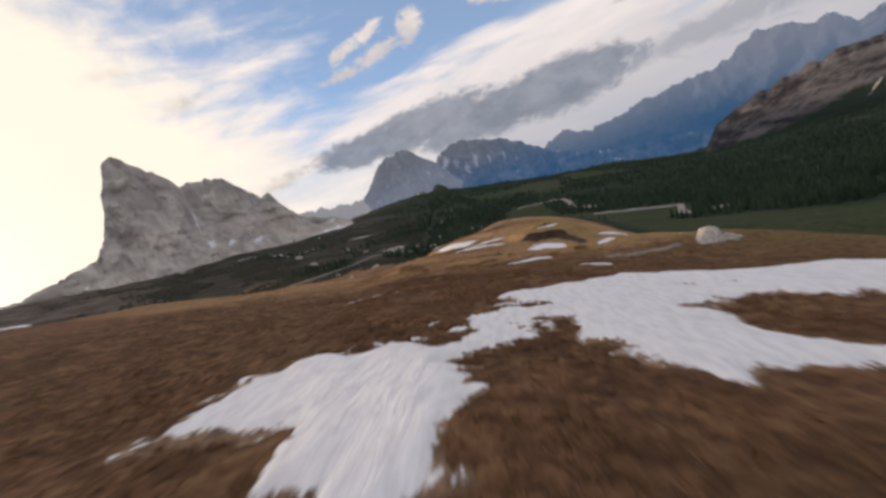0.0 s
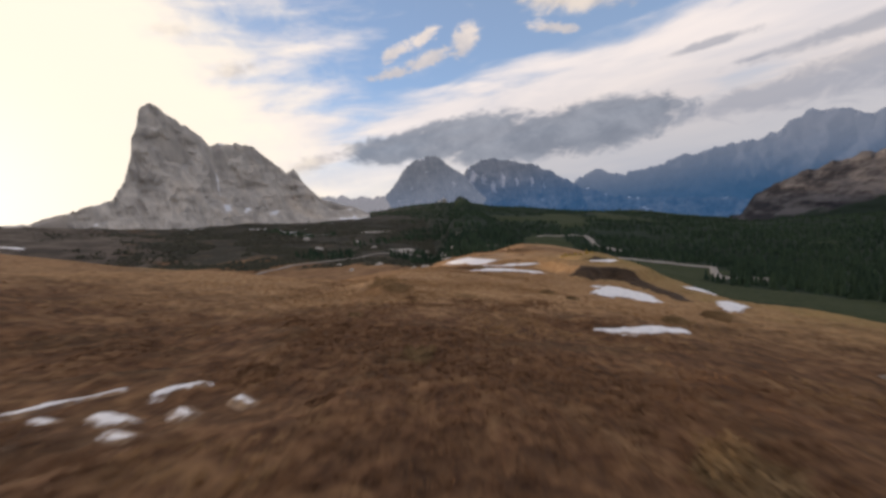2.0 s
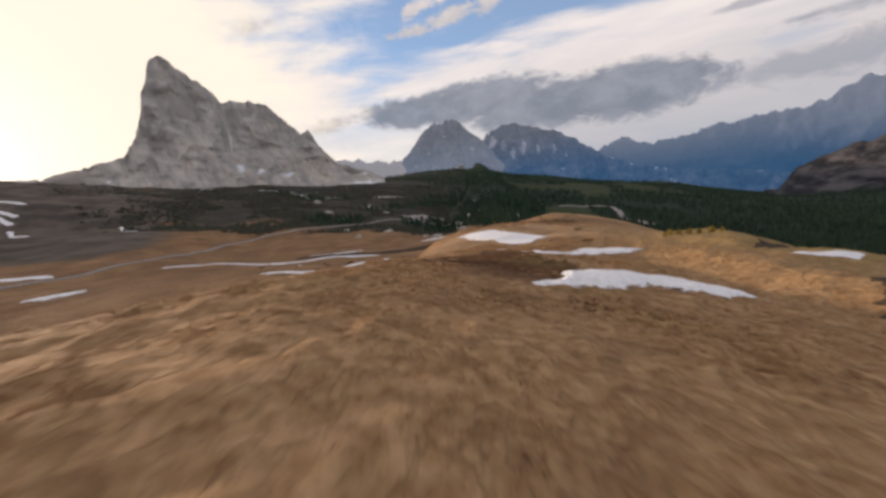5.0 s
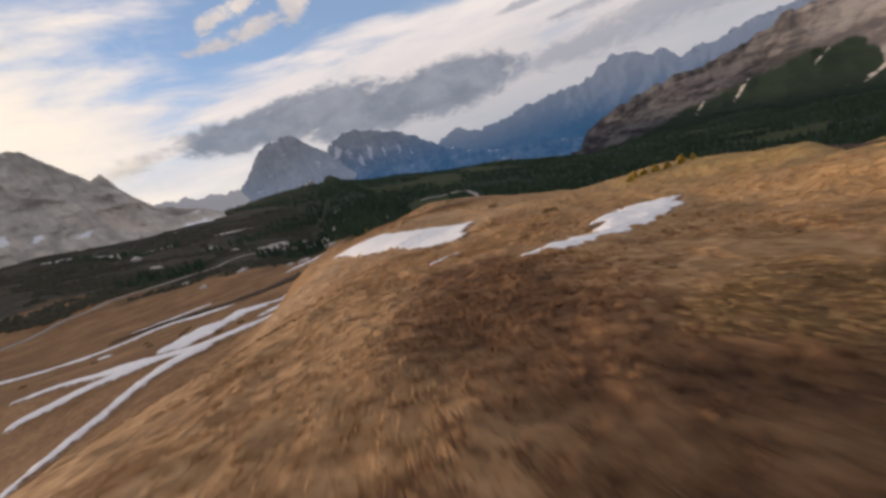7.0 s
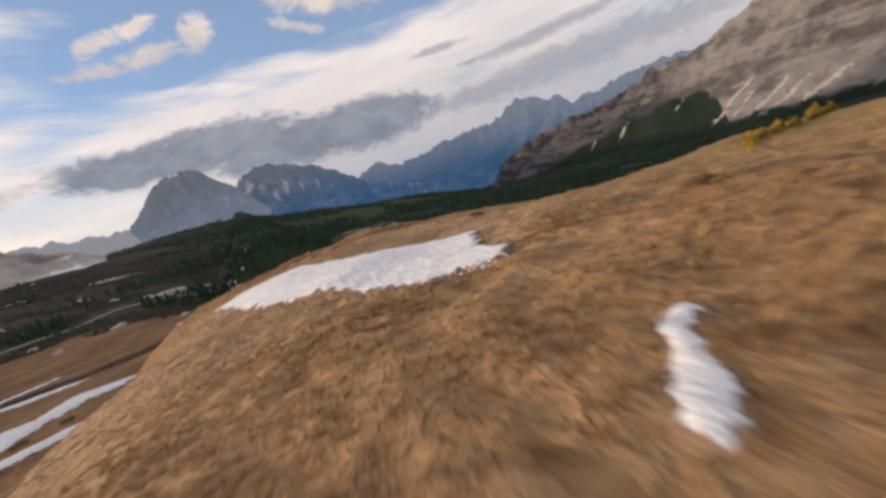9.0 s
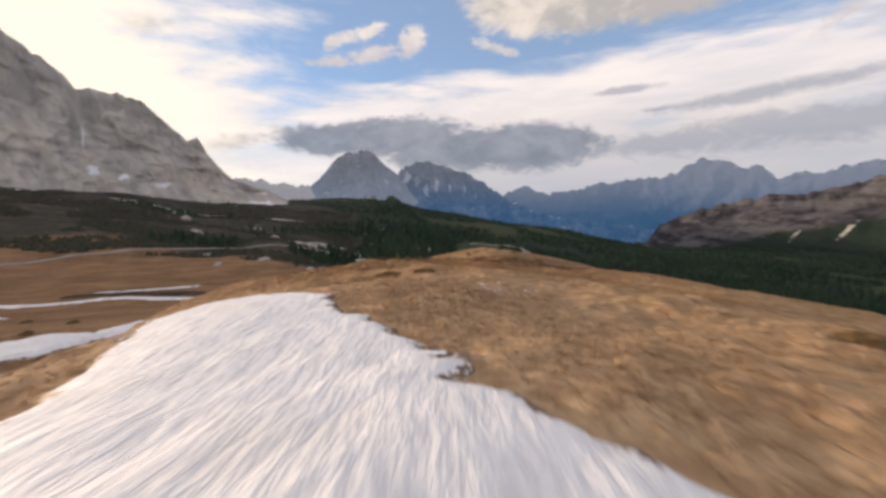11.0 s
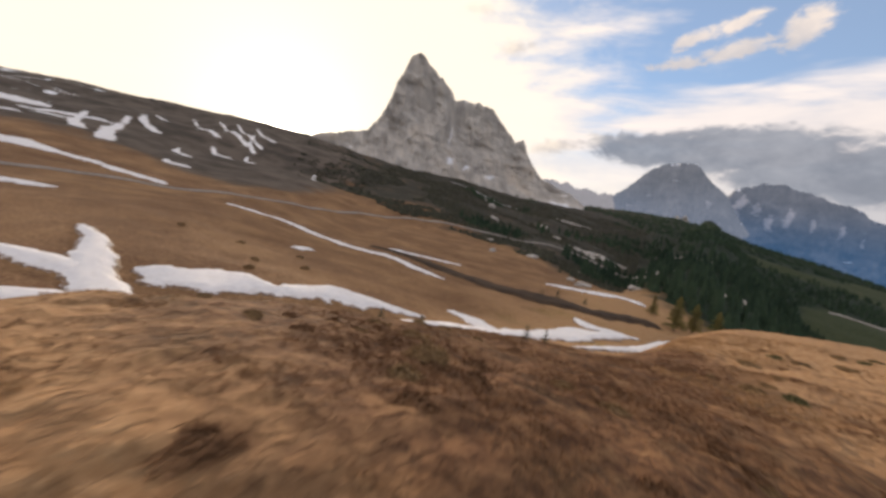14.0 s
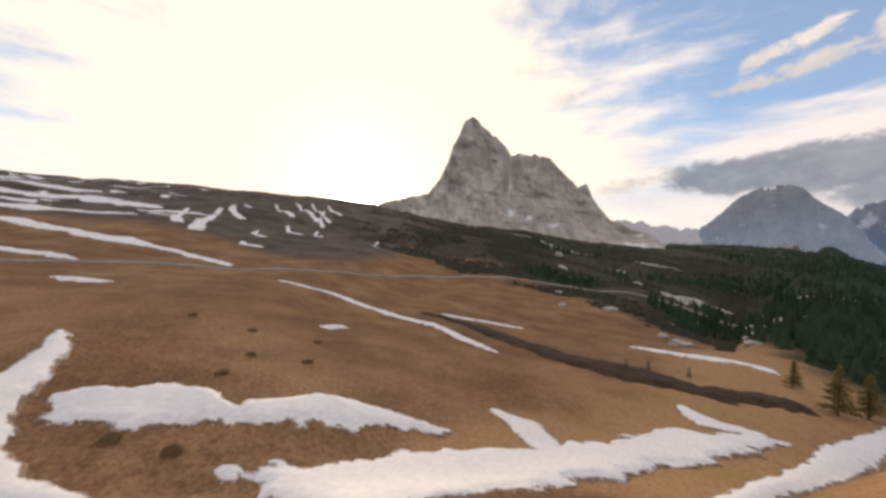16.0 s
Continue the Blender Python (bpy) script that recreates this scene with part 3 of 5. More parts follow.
def clearing(x, y):
    """Grassy glades in the forest."""
    return dense_wood(x, y) * step(-fbm(x, y * 0.6, 150, 3, 79), 0.50, 0.68)


def flank_shade(x, y):
    """How far the shade on the steep side of the ridge is put into the ground colour."""
    px, py = np.asarray(x, float), np.asarray(y, float) - 110
    r = np.hypot(px, py)
    b = np.degrees(np.arctan2(-px, py))
    start = np.interp(b, (40, 47, 53, 60, 68, 75, 85, 100), (430, 340, 275, 265, 300, 345, 380, 430))
    return step(r, start * 0.82, start * 1.4) * step(b, 34, 62) * (1 - step(b, 100, 112))


gx = lines(-14, 18, 0.19, -4900, 4900, 1.034, 1.034)
gy = lines(-2, 160, 0.19, -1500, 4900, 1.12, 1.032)
XX, YY = np.meshgrid(gx, gy)
ZZ = ground_z(XX, YY)
me = mesh_of("ground", np.stack([XX.ravel(), YY.ravel(), ZZ.ravel()], 1), grid_faces(len(gy), len(gx)), GROUND)
float_layer(me, "heath", heath_cover(XX, YY).ravel())
float_layer(me, "wood", wood_cover(XX, YY).ravel())
float_layer(me, "green", 0.8 * np.exp(-((XX - 25) / 7) ** 2 / 2 - ((YY - 88) / 16) ** 2 / 2).ravel() + 0.5 * np.exp(-((XX - 34) / 8) ** 2 / 2 - ((YY - 36) / 18) ** 2 / 2).ravel())
float_layer(me, "tussock", ((1 - 0.92 * step(np.abs(XX), 24, 44)) * (1 - 0.92 * step(YY, 163, 176) * step(-XX, -4, 6)) * (1 - step(YY, 240, 280))).ravel())
float_layer(me, "bleached", bleached(XX, YY).ravel())
float_layer(me, "dense", dense_wood(XX, YY).ravel())
float_layer(me, "clearing", clearing(XX, YY).ravel())
float_layer(me, "flank", flank_shade(XX, YY).ravel())
float_layer(me, "snow", snow_cover(XX, YY).ravel())
tagged(new("ground", me), "dry golden alpine turf and brown heath over a long spur", "ground", kind="structure")

HEAD = np.array((0.8, 155.8, -19.8))     # the far end of the spur, from where the mountains are laid out


def mountain(name, mat, outline, depth, foot, flute, size, label, category="mountain", kind="", cols=260, rows=70, steep=1.6, rough=0.35, tree_line=None, seed=0, gullies=(), pieces=(), jag=1.0, band=0.6):
    """A rock mass under a skyline: outline gives bearing, height angle and distance, left to right."""
    o = np.array(outline, float)[::-1]
    b = np.linspace(o[0, 0], o[-1, 0], cols)
    e, dist = np.interp(b, o[:, 0], o[:, 1]), np.interp(b, o[:, 0], o[:, 2])
    across = np.radians(b) * dist.mean()
    top = HEAD[2] + dist * np.tan(np.radians(e))
    rise = np.maximum(top - foot, 1.0)
    crest = (fbm(across, 0 * across, size, 4, seed + 31) * rough * size * 0.35) * np.clip(rise / (3 * size), 0, 1)
    crest = crest + (fbm(across, 0 * across, size * 0.24, 3, seed + 37, 0.6) * size * 0.075 * jag) * np.clip(rise / (2 * size), 0, 1)
    v = np.concatenate([np.linspace(0, 1, rows), np.linspace(1, 0, 14)[1:]])
    back = np.arange(len(v)) >= rows
    verts = np.zeros((len(v), cols, 3))
    wood = np.zeros((len(v), cols))
    filled = np.zeros((len(v), cols))
    wall = np.zeros((len(v), cols))
    for k, s in enumerate(v):
        z = foot + (top - foot) * s + crest * s ** 7
        off = depth * (1 - s) ** steep
        if back[k]:
            dd = dist + off * 0.6
        else:
            cut = np.abs(fbm(across, z * band, size, 5, seed + 5)) * 1.6 - 0.5 + fbm(across + 50, z * 1.8, size * 0.5, 3, seed + 9) * 0.35
            dd = dist - off + cut * flute * np.clip(4 * s * (1 - s) + 0.25 * s, 0, 1)
        verts[k, :, 0] = HEAD[0] - np.sin(np.radians(b)) * dd
        verts[k, :, 1] = HEAD[1] + np.cos(np.radians(b)) * dd
        verts[k, :, 2] = z
        angle = np.degrees(np.arctan2(z - HEAD[2], dd))
        for at, high, low, wide, *tilt in gullies:
            bend = at + (tilt[0] * (angle - low) if tilt else 0.0) + 0.5 * wide * grain(angle, 0 * angle, 1.3, seed + int(10 * abs(at)))
            middle, half = 0.5 * (high + low), 0.5 * (high - low)
            filled[k] = np.maximum(filled[k], 1 - np.sqrt(((b - bend) / wide) ** 2 + ((angle - middle) / half) ** 4))
        if tree_line is not None:
            line = np.interp(b, tree_line[0], tree_line[1])
            wood[k] = 0.5 + (line - angle) * 0.35
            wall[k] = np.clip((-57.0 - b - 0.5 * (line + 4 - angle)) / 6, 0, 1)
    def sheet(part_name, low, high):
        pick = np.where((b >= low) & (b <= high))[0]
        pick = np.arange(pick[0], min(pick[-1] + 2, cols))
        me = mesh_of(part_name, verts[:, pick].reshape(-1, 3), grid_faces(len(v), len(pick)), mat)
        float_layer(me, "wood", np.clip(wood[:, pick], 0, 1).ravel())
        float_layer(me, "wall", wall[:, pick].ravel())
        float_layer(me, "filled", np.clip(filled[:, pick], 0, 1).ravel())
        return new(part_name, me)

    if not pieces:
        return tagged(sheet(name, -999, 999), label, category, kind=kind)
    root = new(name)
    for part_name, low, high in pieces:
        sheet(part_name, low, high).parent = root
    return tagged(root, label, category, kind=kind)


mountain("rock_peak", PEAK, [(62, 4.9, 1010), (57.5, 5.2, 1030), (54.0, 5.8, 1050), (51.1, 6.5, 1080), (49.2, 6.9, 1090), (47.4, 8.8, 1110), (45.9, 11.6, 1140), (45.3, 14.2, 1155), (44.5, 15.5, 1170), (43.7, 17.2, 1190), (42.9, 18.2, 1200), (42.2, 18.6, 1210),
         (41.6, 18.0, 1215), (40.7, 16.8, 1235), (38.5, 15.4, 1290), (37.1, 14.2, 1330), (36.3, 12.8, 1350), (35.2, 12.5, 1380), (34.0, 12.9, 1420), (31.4, 12.1, 1500), (29.2, 10.5, 1580), (27.6, 8.7, 1660), (26.5, 7.5, 1700), (25.9, 8.1, 1710),
         (25.4, 8.3, 1712), (24.9, 7.4, 1716), (24.4, 5.8, 1720), (23.1, 4.0, 1740), (22.0, 2.9, 1760), (19.3, 1.5, 1790), (17.5, 1.0, 1800), (15.2, -0.6, 1830)],
         230, -60, 34, 120, "steep grey limestone peak with a pointed summit", cols=640, rows=170, steep=2.2, rough=0.02, seed=3,
         gullies=((36.6, 9.4, 5.0, 0.20, -0.05), (36.1, 4.7, 3.0, 1.1), (33.2, 3.6, 2.6, 1.0), (29.6, 2.6, 1.6, 1.3)),
         pieces=(("summit_tower", 36.3, 99), ("shoulder", 26.5, 36.3), ("spire", 24.4, 26.5), ("rock_apron", -99, 24.4)))
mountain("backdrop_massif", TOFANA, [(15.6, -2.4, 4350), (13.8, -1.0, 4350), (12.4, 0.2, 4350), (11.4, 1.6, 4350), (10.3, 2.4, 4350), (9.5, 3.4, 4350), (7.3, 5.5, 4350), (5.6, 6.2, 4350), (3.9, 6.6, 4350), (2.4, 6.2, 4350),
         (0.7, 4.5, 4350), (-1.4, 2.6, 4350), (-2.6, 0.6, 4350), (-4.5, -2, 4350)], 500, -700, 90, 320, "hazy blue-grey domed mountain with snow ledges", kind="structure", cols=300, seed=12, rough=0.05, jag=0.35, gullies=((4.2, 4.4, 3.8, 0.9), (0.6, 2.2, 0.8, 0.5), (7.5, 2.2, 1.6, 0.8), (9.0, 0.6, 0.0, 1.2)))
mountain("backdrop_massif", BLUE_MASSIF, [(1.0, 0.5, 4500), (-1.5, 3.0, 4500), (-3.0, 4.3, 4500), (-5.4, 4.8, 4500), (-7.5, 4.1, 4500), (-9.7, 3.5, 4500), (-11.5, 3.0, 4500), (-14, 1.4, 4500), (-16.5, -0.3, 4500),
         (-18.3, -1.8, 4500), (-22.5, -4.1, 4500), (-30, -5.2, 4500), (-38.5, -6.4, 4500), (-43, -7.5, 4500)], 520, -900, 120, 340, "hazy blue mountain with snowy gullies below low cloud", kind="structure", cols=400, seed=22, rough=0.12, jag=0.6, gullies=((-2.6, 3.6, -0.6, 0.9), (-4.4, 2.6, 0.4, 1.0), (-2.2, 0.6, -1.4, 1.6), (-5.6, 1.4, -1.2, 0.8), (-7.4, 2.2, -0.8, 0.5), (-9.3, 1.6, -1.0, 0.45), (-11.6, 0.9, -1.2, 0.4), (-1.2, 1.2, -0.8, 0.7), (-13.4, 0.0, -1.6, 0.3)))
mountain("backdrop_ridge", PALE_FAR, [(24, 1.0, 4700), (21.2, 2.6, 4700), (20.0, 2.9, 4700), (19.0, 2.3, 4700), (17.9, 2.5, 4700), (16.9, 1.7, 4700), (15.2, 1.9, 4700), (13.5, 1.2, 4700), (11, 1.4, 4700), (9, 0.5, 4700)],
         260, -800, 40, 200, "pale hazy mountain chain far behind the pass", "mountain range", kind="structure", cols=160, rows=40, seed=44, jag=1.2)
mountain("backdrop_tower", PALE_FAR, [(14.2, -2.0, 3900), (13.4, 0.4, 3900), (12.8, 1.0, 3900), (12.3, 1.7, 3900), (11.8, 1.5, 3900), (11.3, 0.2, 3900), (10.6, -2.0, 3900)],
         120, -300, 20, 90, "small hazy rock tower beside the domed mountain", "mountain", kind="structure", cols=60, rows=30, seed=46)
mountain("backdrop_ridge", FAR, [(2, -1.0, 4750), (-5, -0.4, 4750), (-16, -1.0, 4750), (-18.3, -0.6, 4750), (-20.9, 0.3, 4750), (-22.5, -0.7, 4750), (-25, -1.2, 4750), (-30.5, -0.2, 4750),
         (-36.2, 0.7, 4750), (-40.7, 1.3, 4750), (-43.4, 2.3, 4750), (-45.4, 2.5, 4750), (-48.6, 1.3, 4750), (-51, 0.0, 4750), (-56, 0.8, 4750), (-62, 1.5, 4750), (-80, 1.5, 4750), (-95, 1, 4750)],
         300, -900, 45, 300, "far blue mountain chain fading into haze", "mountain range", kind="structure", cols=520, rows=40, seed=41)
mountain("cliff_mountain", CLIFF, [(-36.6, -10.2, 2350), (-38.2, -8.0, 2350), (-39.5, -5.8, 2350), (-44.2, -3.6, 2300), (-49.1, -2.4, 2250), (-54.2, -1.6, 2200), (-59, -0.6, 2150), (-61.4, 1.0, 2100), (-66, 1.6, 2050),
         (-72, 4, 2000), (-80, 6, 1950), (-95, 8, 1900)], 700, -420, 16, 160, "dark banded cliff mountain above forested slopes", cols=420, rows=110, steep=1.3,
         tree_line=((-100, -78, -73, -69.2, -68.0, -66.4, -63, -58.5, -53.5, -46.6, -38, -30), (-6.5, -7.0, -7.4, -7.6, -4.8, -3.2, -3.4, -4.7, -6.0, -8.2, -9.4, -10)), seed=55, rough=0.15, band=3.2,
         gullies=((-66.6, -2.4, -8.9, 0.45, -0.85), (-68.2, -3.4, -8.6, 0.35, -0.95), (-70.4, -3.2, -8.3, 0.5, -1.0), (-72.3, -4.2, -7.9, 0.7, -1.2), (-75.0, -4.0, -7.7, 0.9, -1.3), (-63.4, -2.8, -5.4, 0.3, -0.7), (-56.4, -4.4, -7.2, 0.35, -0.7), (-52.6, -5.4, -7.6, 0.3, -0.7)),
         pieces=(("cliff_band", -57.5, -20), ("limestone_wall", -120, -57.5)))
mountain("rock_towers", PEAK, [(5.6, -1.9, 2420), (4.7, -1.3, 2420), (4.3, -0.8, 2420), (3.9, -0.9, 2420), (3.5, -0.35, 2420), (3.2, -0.5, 2420), (3.0, -1.1, 2420), (2.7, -0.3, 2420),
         (2.4, -0.25, 2420), (2.1, -0.9, 2420), (1.6, -1.6, 2420)], 60, -110, 14, 40, "small cluster of ochre rock towers on a wooded hill", "rock", cols=90, rows=30, seed=71)

# ---- snow ----
PATCHES = []          # (points with half width, holes) of all the snow, so that grass keeps off it


def patch_field(points, holes, x, y, seed, rag=1.0, cell=0.0):
    """Above zero inside a ragged patch that follows the points."""
    f = np.full(np.shape(x), -9.0)
    wide = max(p[2] for p in points)
    for (x0, y0, w0), (x1, y1, w1) in zip(points, points[1:]):
        length = max((x1 - x0) ** 2 + (y1 - y0) ** 2, 1e-6)
        t = np.clip(((x - x0) * (x1 - x0) + (y - y0) * (y1 - y0)) / length, 0, 1)
        d = np.hypot(x - x0 - t * (x1 - x0), y - y0 - t * (y1 - y0))
        f = np.maximum(f, ((w0 + t * (w1 - w0)) - d) / wide)
    for hx, hy, hw in holes:
        f = np.minimum(f, (np.hypot(x - hx, y - hy) - hw) / wide)
    scale = max(wide * 0.9, 0.5)
    return f + rag * fbm(x, y, scale, 5, seed, 0.6) * 0.19 + rag * fbm(x, y, cell or min(max(1.3, 0.45 * wide), 6.0), 4, seed + 40, 0.66) * 0.17


def patch(name, mat, points, thick, res, label, category, holes=(), kind="", group="", rag=1.0, melt=0.35, cell=0.0):
    seed = 100 + 7 * len(PATCHES)
    wide = max(p[2] for p in points) * 1.3 + 1
    xs = np.arange(min(p[0] for p in points) - wide, max(p[0] for p in points) + wide, res)
    ys = np.arange(min(p[1] for p in points) - wide, max(p[1] for p in points) + wide, res)
    x, y = np.meshgrid(xs, ys)
    f = patch_field(points, holes, x, y, seed, rag, cell)
    girth = max(p[2] for p in points)
    lift = np.where(f > 0, thick * step(f * girth, 0, 4 * thick), f * girth * 0.7)
    lift = np.maximum(lift, -0.8 - 0.3 * thick)
    far = np.maximum(step(np.abs(x), 22, 46), step(y, 163, 190))
    z = ground_z(x, y) * 0.4 + ground_z(x, y, False) * 0.6 + 0.05 + 0.18 * far + lift + (0.025 * fbm(x, y, 1.2, 3, seed + 3)) * (f > 0)
    faces = grid_faces(len(ys), len(xs))
    keep = (f.ravel()[faces] * girth > -0.45 - res).any(1)
    faces = faces[keep]
    used = np.unique(faces)
    index = np.zeros(f.size, np.int64)
    index[used] = np.arange(len(used))
    verts = np.stack([x.ravel(), y.ravel(), z.ravel()], 1)[used]
    if kind != "scree":
        PATCHES.append((points, holes, seed, rag, cell))
    me = mesh_of(name, verts, index[faces], mat)
    float_layer(me, "thin", np.clip(f.ravel()[used] * girth / (melt * min(2.6, 0.4 + 0.45 * girth)), 0, 2))
    ob = new(name, me)
    return tagged(ob, label, category, group, "" if kind == "scree" else kind)


SPUR_SNOW = "thin old snow patch melting on dry turf"
patch("snow_patch", SNOW, [(-7.6, 7.0, 0.5), (-6.2, 8.6, 1.5), (-4.4, 8.4, 2.4), (-2.9, 8.2, 2.1), (-2.4, 5.6, 1.5), (-2.1, 4.0, 0.8), (-2.9, 8.2, 2.1), (-1.5, 8.8, 1.1)], 0.14, 0.12, "snow field breaking up at a heath edge", "snow patch",
      holes=[(-5.0, 5.2, 0.7), (-3.9, 10.6, 0.5), (-2.0, 10.4, 0.4)], group="snow on the spur", rag=0.8, cell=0.9)
patch("snow_patch", SNOW, [(1.6, 16.6, 0.6), (3.2, 15.9, 1.7), (5.6, 15.6, 3.1), (8.6, 15.8, 3.6), (12, 15.0, 3.0), (16, 13.8, 2.3), (24, 13.6, 2.8), (8.6, 15.8, 3.6), (4.9, 12.4, 2.3), (4.4, 9.6, 2.0), (4.6, 7.4, 1.6), (7.0, 6.3, 1.0), (10, 5.5, 1.1), (16, 5, 1.4)],
      0.18, 0.14, "large snow field breaking up over brown heath", "snow patch", holes=[(9.4, 9.8, 1.2), (11.6, 9.5, 1.6), (14.6, 9.2, 2.0), (9.0, 15.4, 0.25), (10.2, 14.9, 0.3)], group="snow on the spur", rag=0.55)
patch("snow_patch", SNOW, [(3.0, 13.2, 0.9), (1.4, 12.6, 1.0), (-0.2, 11.9, 0.75), (1.2, 12.0, 0.9), (0.4, 10.5, 0.8), (-1.0, 9.4, 0.7)], 0.09, 0.07, "crumbling snow fringe over dark heath", "snow patch", group="snow on the spur", rag=2.3, cell=0.75)
for pts in ([(-1.9, 12.0, 0.16), (-1.7, 12.4, 0.2)], [(-1.2, 11.2, 0.15), (-1.0, 11.4, 0.15)],
            [(-0.9, 11.2, 0.14), (-0.8, 11.4, 0.16)], [(0.7, 14.6, 0.2), (1.1, 14.8, 0.22), (1.5, 14.4, 0.18)],
            [(-10.6, 28.8, 0.10), (-9.9, 29.3, 0.14), (-9.3, 29.9, 0.10)], [(-8.2, 29.7, 0.15), (-7.9, 30.4, 0.12)], [(-8.4, 28.6, 0.16), (-7.7, 28.3, 0.14)], [(-7.2, 29.0, 0.14), (-6.7, 28.6, 0.12)], [(-7.4, 27.8, 0.10), (-6.9, 27.6, 0.12)], [(-9.4, 28.4, 0.13), (-8.9, 28.2, 0.10)], [(-6.4, 29.6, 0.12), (-6.0, 29.3, 0.10)]):
    patch("snow_patch", SNOW, pts, 0.09, 0.09, "small scrap of melting snow on brown heath", "snow patch", group="snow scraps on the heath")
patch("snow_patch", SNOW, [(11.0, 56.6, 0.5), (12.4, 59.2, 1.5), (14.6, 62.0, 2.2), (15.2, 59.6, 1.6), (14.6, 56.6, 1.3)], 0.2, 0.22, "snow patch under a small turf bank", "snow patch", group="snow on the spur")
patch("snow_patch", SNOW, [(8.9, 28.5, 0.3), (9.8, 28.2, 0.5), (10.7, 27.8, 0.3)], 0.12, 0.12, SPUR_SNOW, "snow patch", group="snow on the spur")
patch("snow_patch", SNOW, [(18.4, 81.2, 0.6), (20.2, 81.2, 1.3), (22.4, 82.0, 0.6)], 0.16, 0.25, SPUR_SNOW, "snow patch", group="snow on the spur")
patch("snow_patch", SNOW, [(5.3, 89.6, 0.4), (7.2, 89.6, 1.2), (9.6, 90.0, 1.4), (11.2, 90.6, 0.7), (7.4, 88.6, 1.3), (4.6, 87.2, 0.7), (2.4, 86.6, 0.65), (0.2, 86.5, 0.35)], 0.14, 0.12, "ragged snow patch on golden grass", "snow patch", group="snow on the spur")
patch("snow_patch", SNOW, [(0.2, 70.8, 0.5), (2.4, 73.0, 1.9), (4.8, 74.6, 2.8), (6.6, 73.8, 2.4), (7.6, 71.8, 1.1)], 0.22, 0.2, "wide snow patch in a shallow grassy hollow", "snow patch",
      holes=[(4.6, 72.0, 0.6)], group="snow on the spur")
patch("snow_patch", SNOW, [(-8.3, 131.8, 0.7), (-6.4, 128.0, 2.5), (-3.7, 124.3, 3.4), (-2.2, 120.2, 3.6), (-0.2, 115.8, 4.3), (1.5, 112.4, 4.7), (4.0, 110.0, 2.9), (2.2, 108.6, 3.9), (2.0, 105.6, 2.6), (2.6, 102.8, 1.0)],
      0.10, 0.16, "broad rippled snow field lying across golden grass", "snow patch", group="snow on the spur", rag=0.4, cell=1.4)
patch("snow_patch", SNOW, [(-1.7, 93.9, 0.2), (-1.2, 94.2, 0.22), (-0.5, 94.8, 0.15), (0.1, 95.0, 0.2)], 0.05, 0.12, "small scrap of snow among grass tufts", "snow patch", group="snow on the spur")
patch("snow_patch", SNOW, [(4.8, 39.6, 0.3), (6.0, 39.8, 0.6), (7.7, 40.6, 0.8), (9.3, 41.4, 0.4)], 0.14, 0.12, SPUR_SNOW, "snow patch", group="snow on the spur")
patch("snow_patch", SNOW, [(20.2, 53.2, 0.5), (21.8, 55.4, 1.2), (23.6, 58.2, 0.8)], 0.2, 0.2, SPUR_SNOW, "snow patch", group="snow on the spur")
patch("snow_patch", SNOW, [(27.6, 71.6, 0.6), (31, 74, 1.3), (34, 75, 0.6)], 0.2, 0.25, SPUR_SNOW, "snow patch", group="snow on the spur")
patch("snow_patch", SNOW, [(34, 56, 0.8), (38, 58, 1.6), (42, 58, 0.8)], 0.2, 0.3, SPUR_SNOW, "snow patch", group="snow on the spur")
patch("snow_patch", SNOW, [(31, 66, 0.6), (35, 66, 1.4), (40, 65, 0.8)], 0.2, 0.3, SPUR_SNOW, "snow patch", group="snow on the spur")

BOWL_SNOW = "long snow patch lying in a grassy bowl"
patch("snow_patch", SNOW, [(-46.3, 152.8, 1.0), (-44.2, 155.7, 3.4), (-43.0, 158.8, 4.4), (-41.4, 161.6, 3.6), (-38.7, 164.8, 2.2), (-37.3, 168.1, 2.4), (-36.5, 172.5, 2.8), (-34.8, 177, 2.4), (-32.1, 181.4, 2.0), (-29.5, 183, 0.8)],
      0.35, 0.4, BOWL_SNOW, "snow patch", group="snow in the bowl", rag=0.85, cell=2.2)
patch("snow_patch", SNOW, [(-29.6, 162.8, 0.8), (-27.4, 166.2, 2.4), (-22.8, 170.6, 5.2), (-20.4, 177.0, 5.8), (-18.2, 185.0, 5.6), (-16.0, 193.0, 4.8), (-13.8, 201.0, 4.6), (-12.2, 209.0, 5.4), (-10.4, 216.0, 5.0), (-6.6, 222.4, 2.8), (-2.3, 227.4, 0.8)],
      0.4, 0.45, "large wind-shaped snow field in the grassy bowl", "snow patch", holes=[(-22.0, 195.4, 1.3), (-11.6, 220.4, 1.4)], group="snow in the bowl", rag=0.8, cell=2.6)
patch("snow_patch", SNOW, [(-31.5, 197.7, 1.2), (-26.3, 197.4, 2.4), (-20.4, 193, 2.0)], 0.3, 0.5, BOWL_SNOW, "snow patch", group="snow in the bowl", rag=0.55)
patch("snow_patch", SNOW, [(-17.1, 233.1, 0.8), (-11, 227.4, 3.0), (-6.6, 228, 2.2)], 0.3, 0.5, BOWL_SNOW, "snow patch", group="snow in the bowl", rag=0.55)
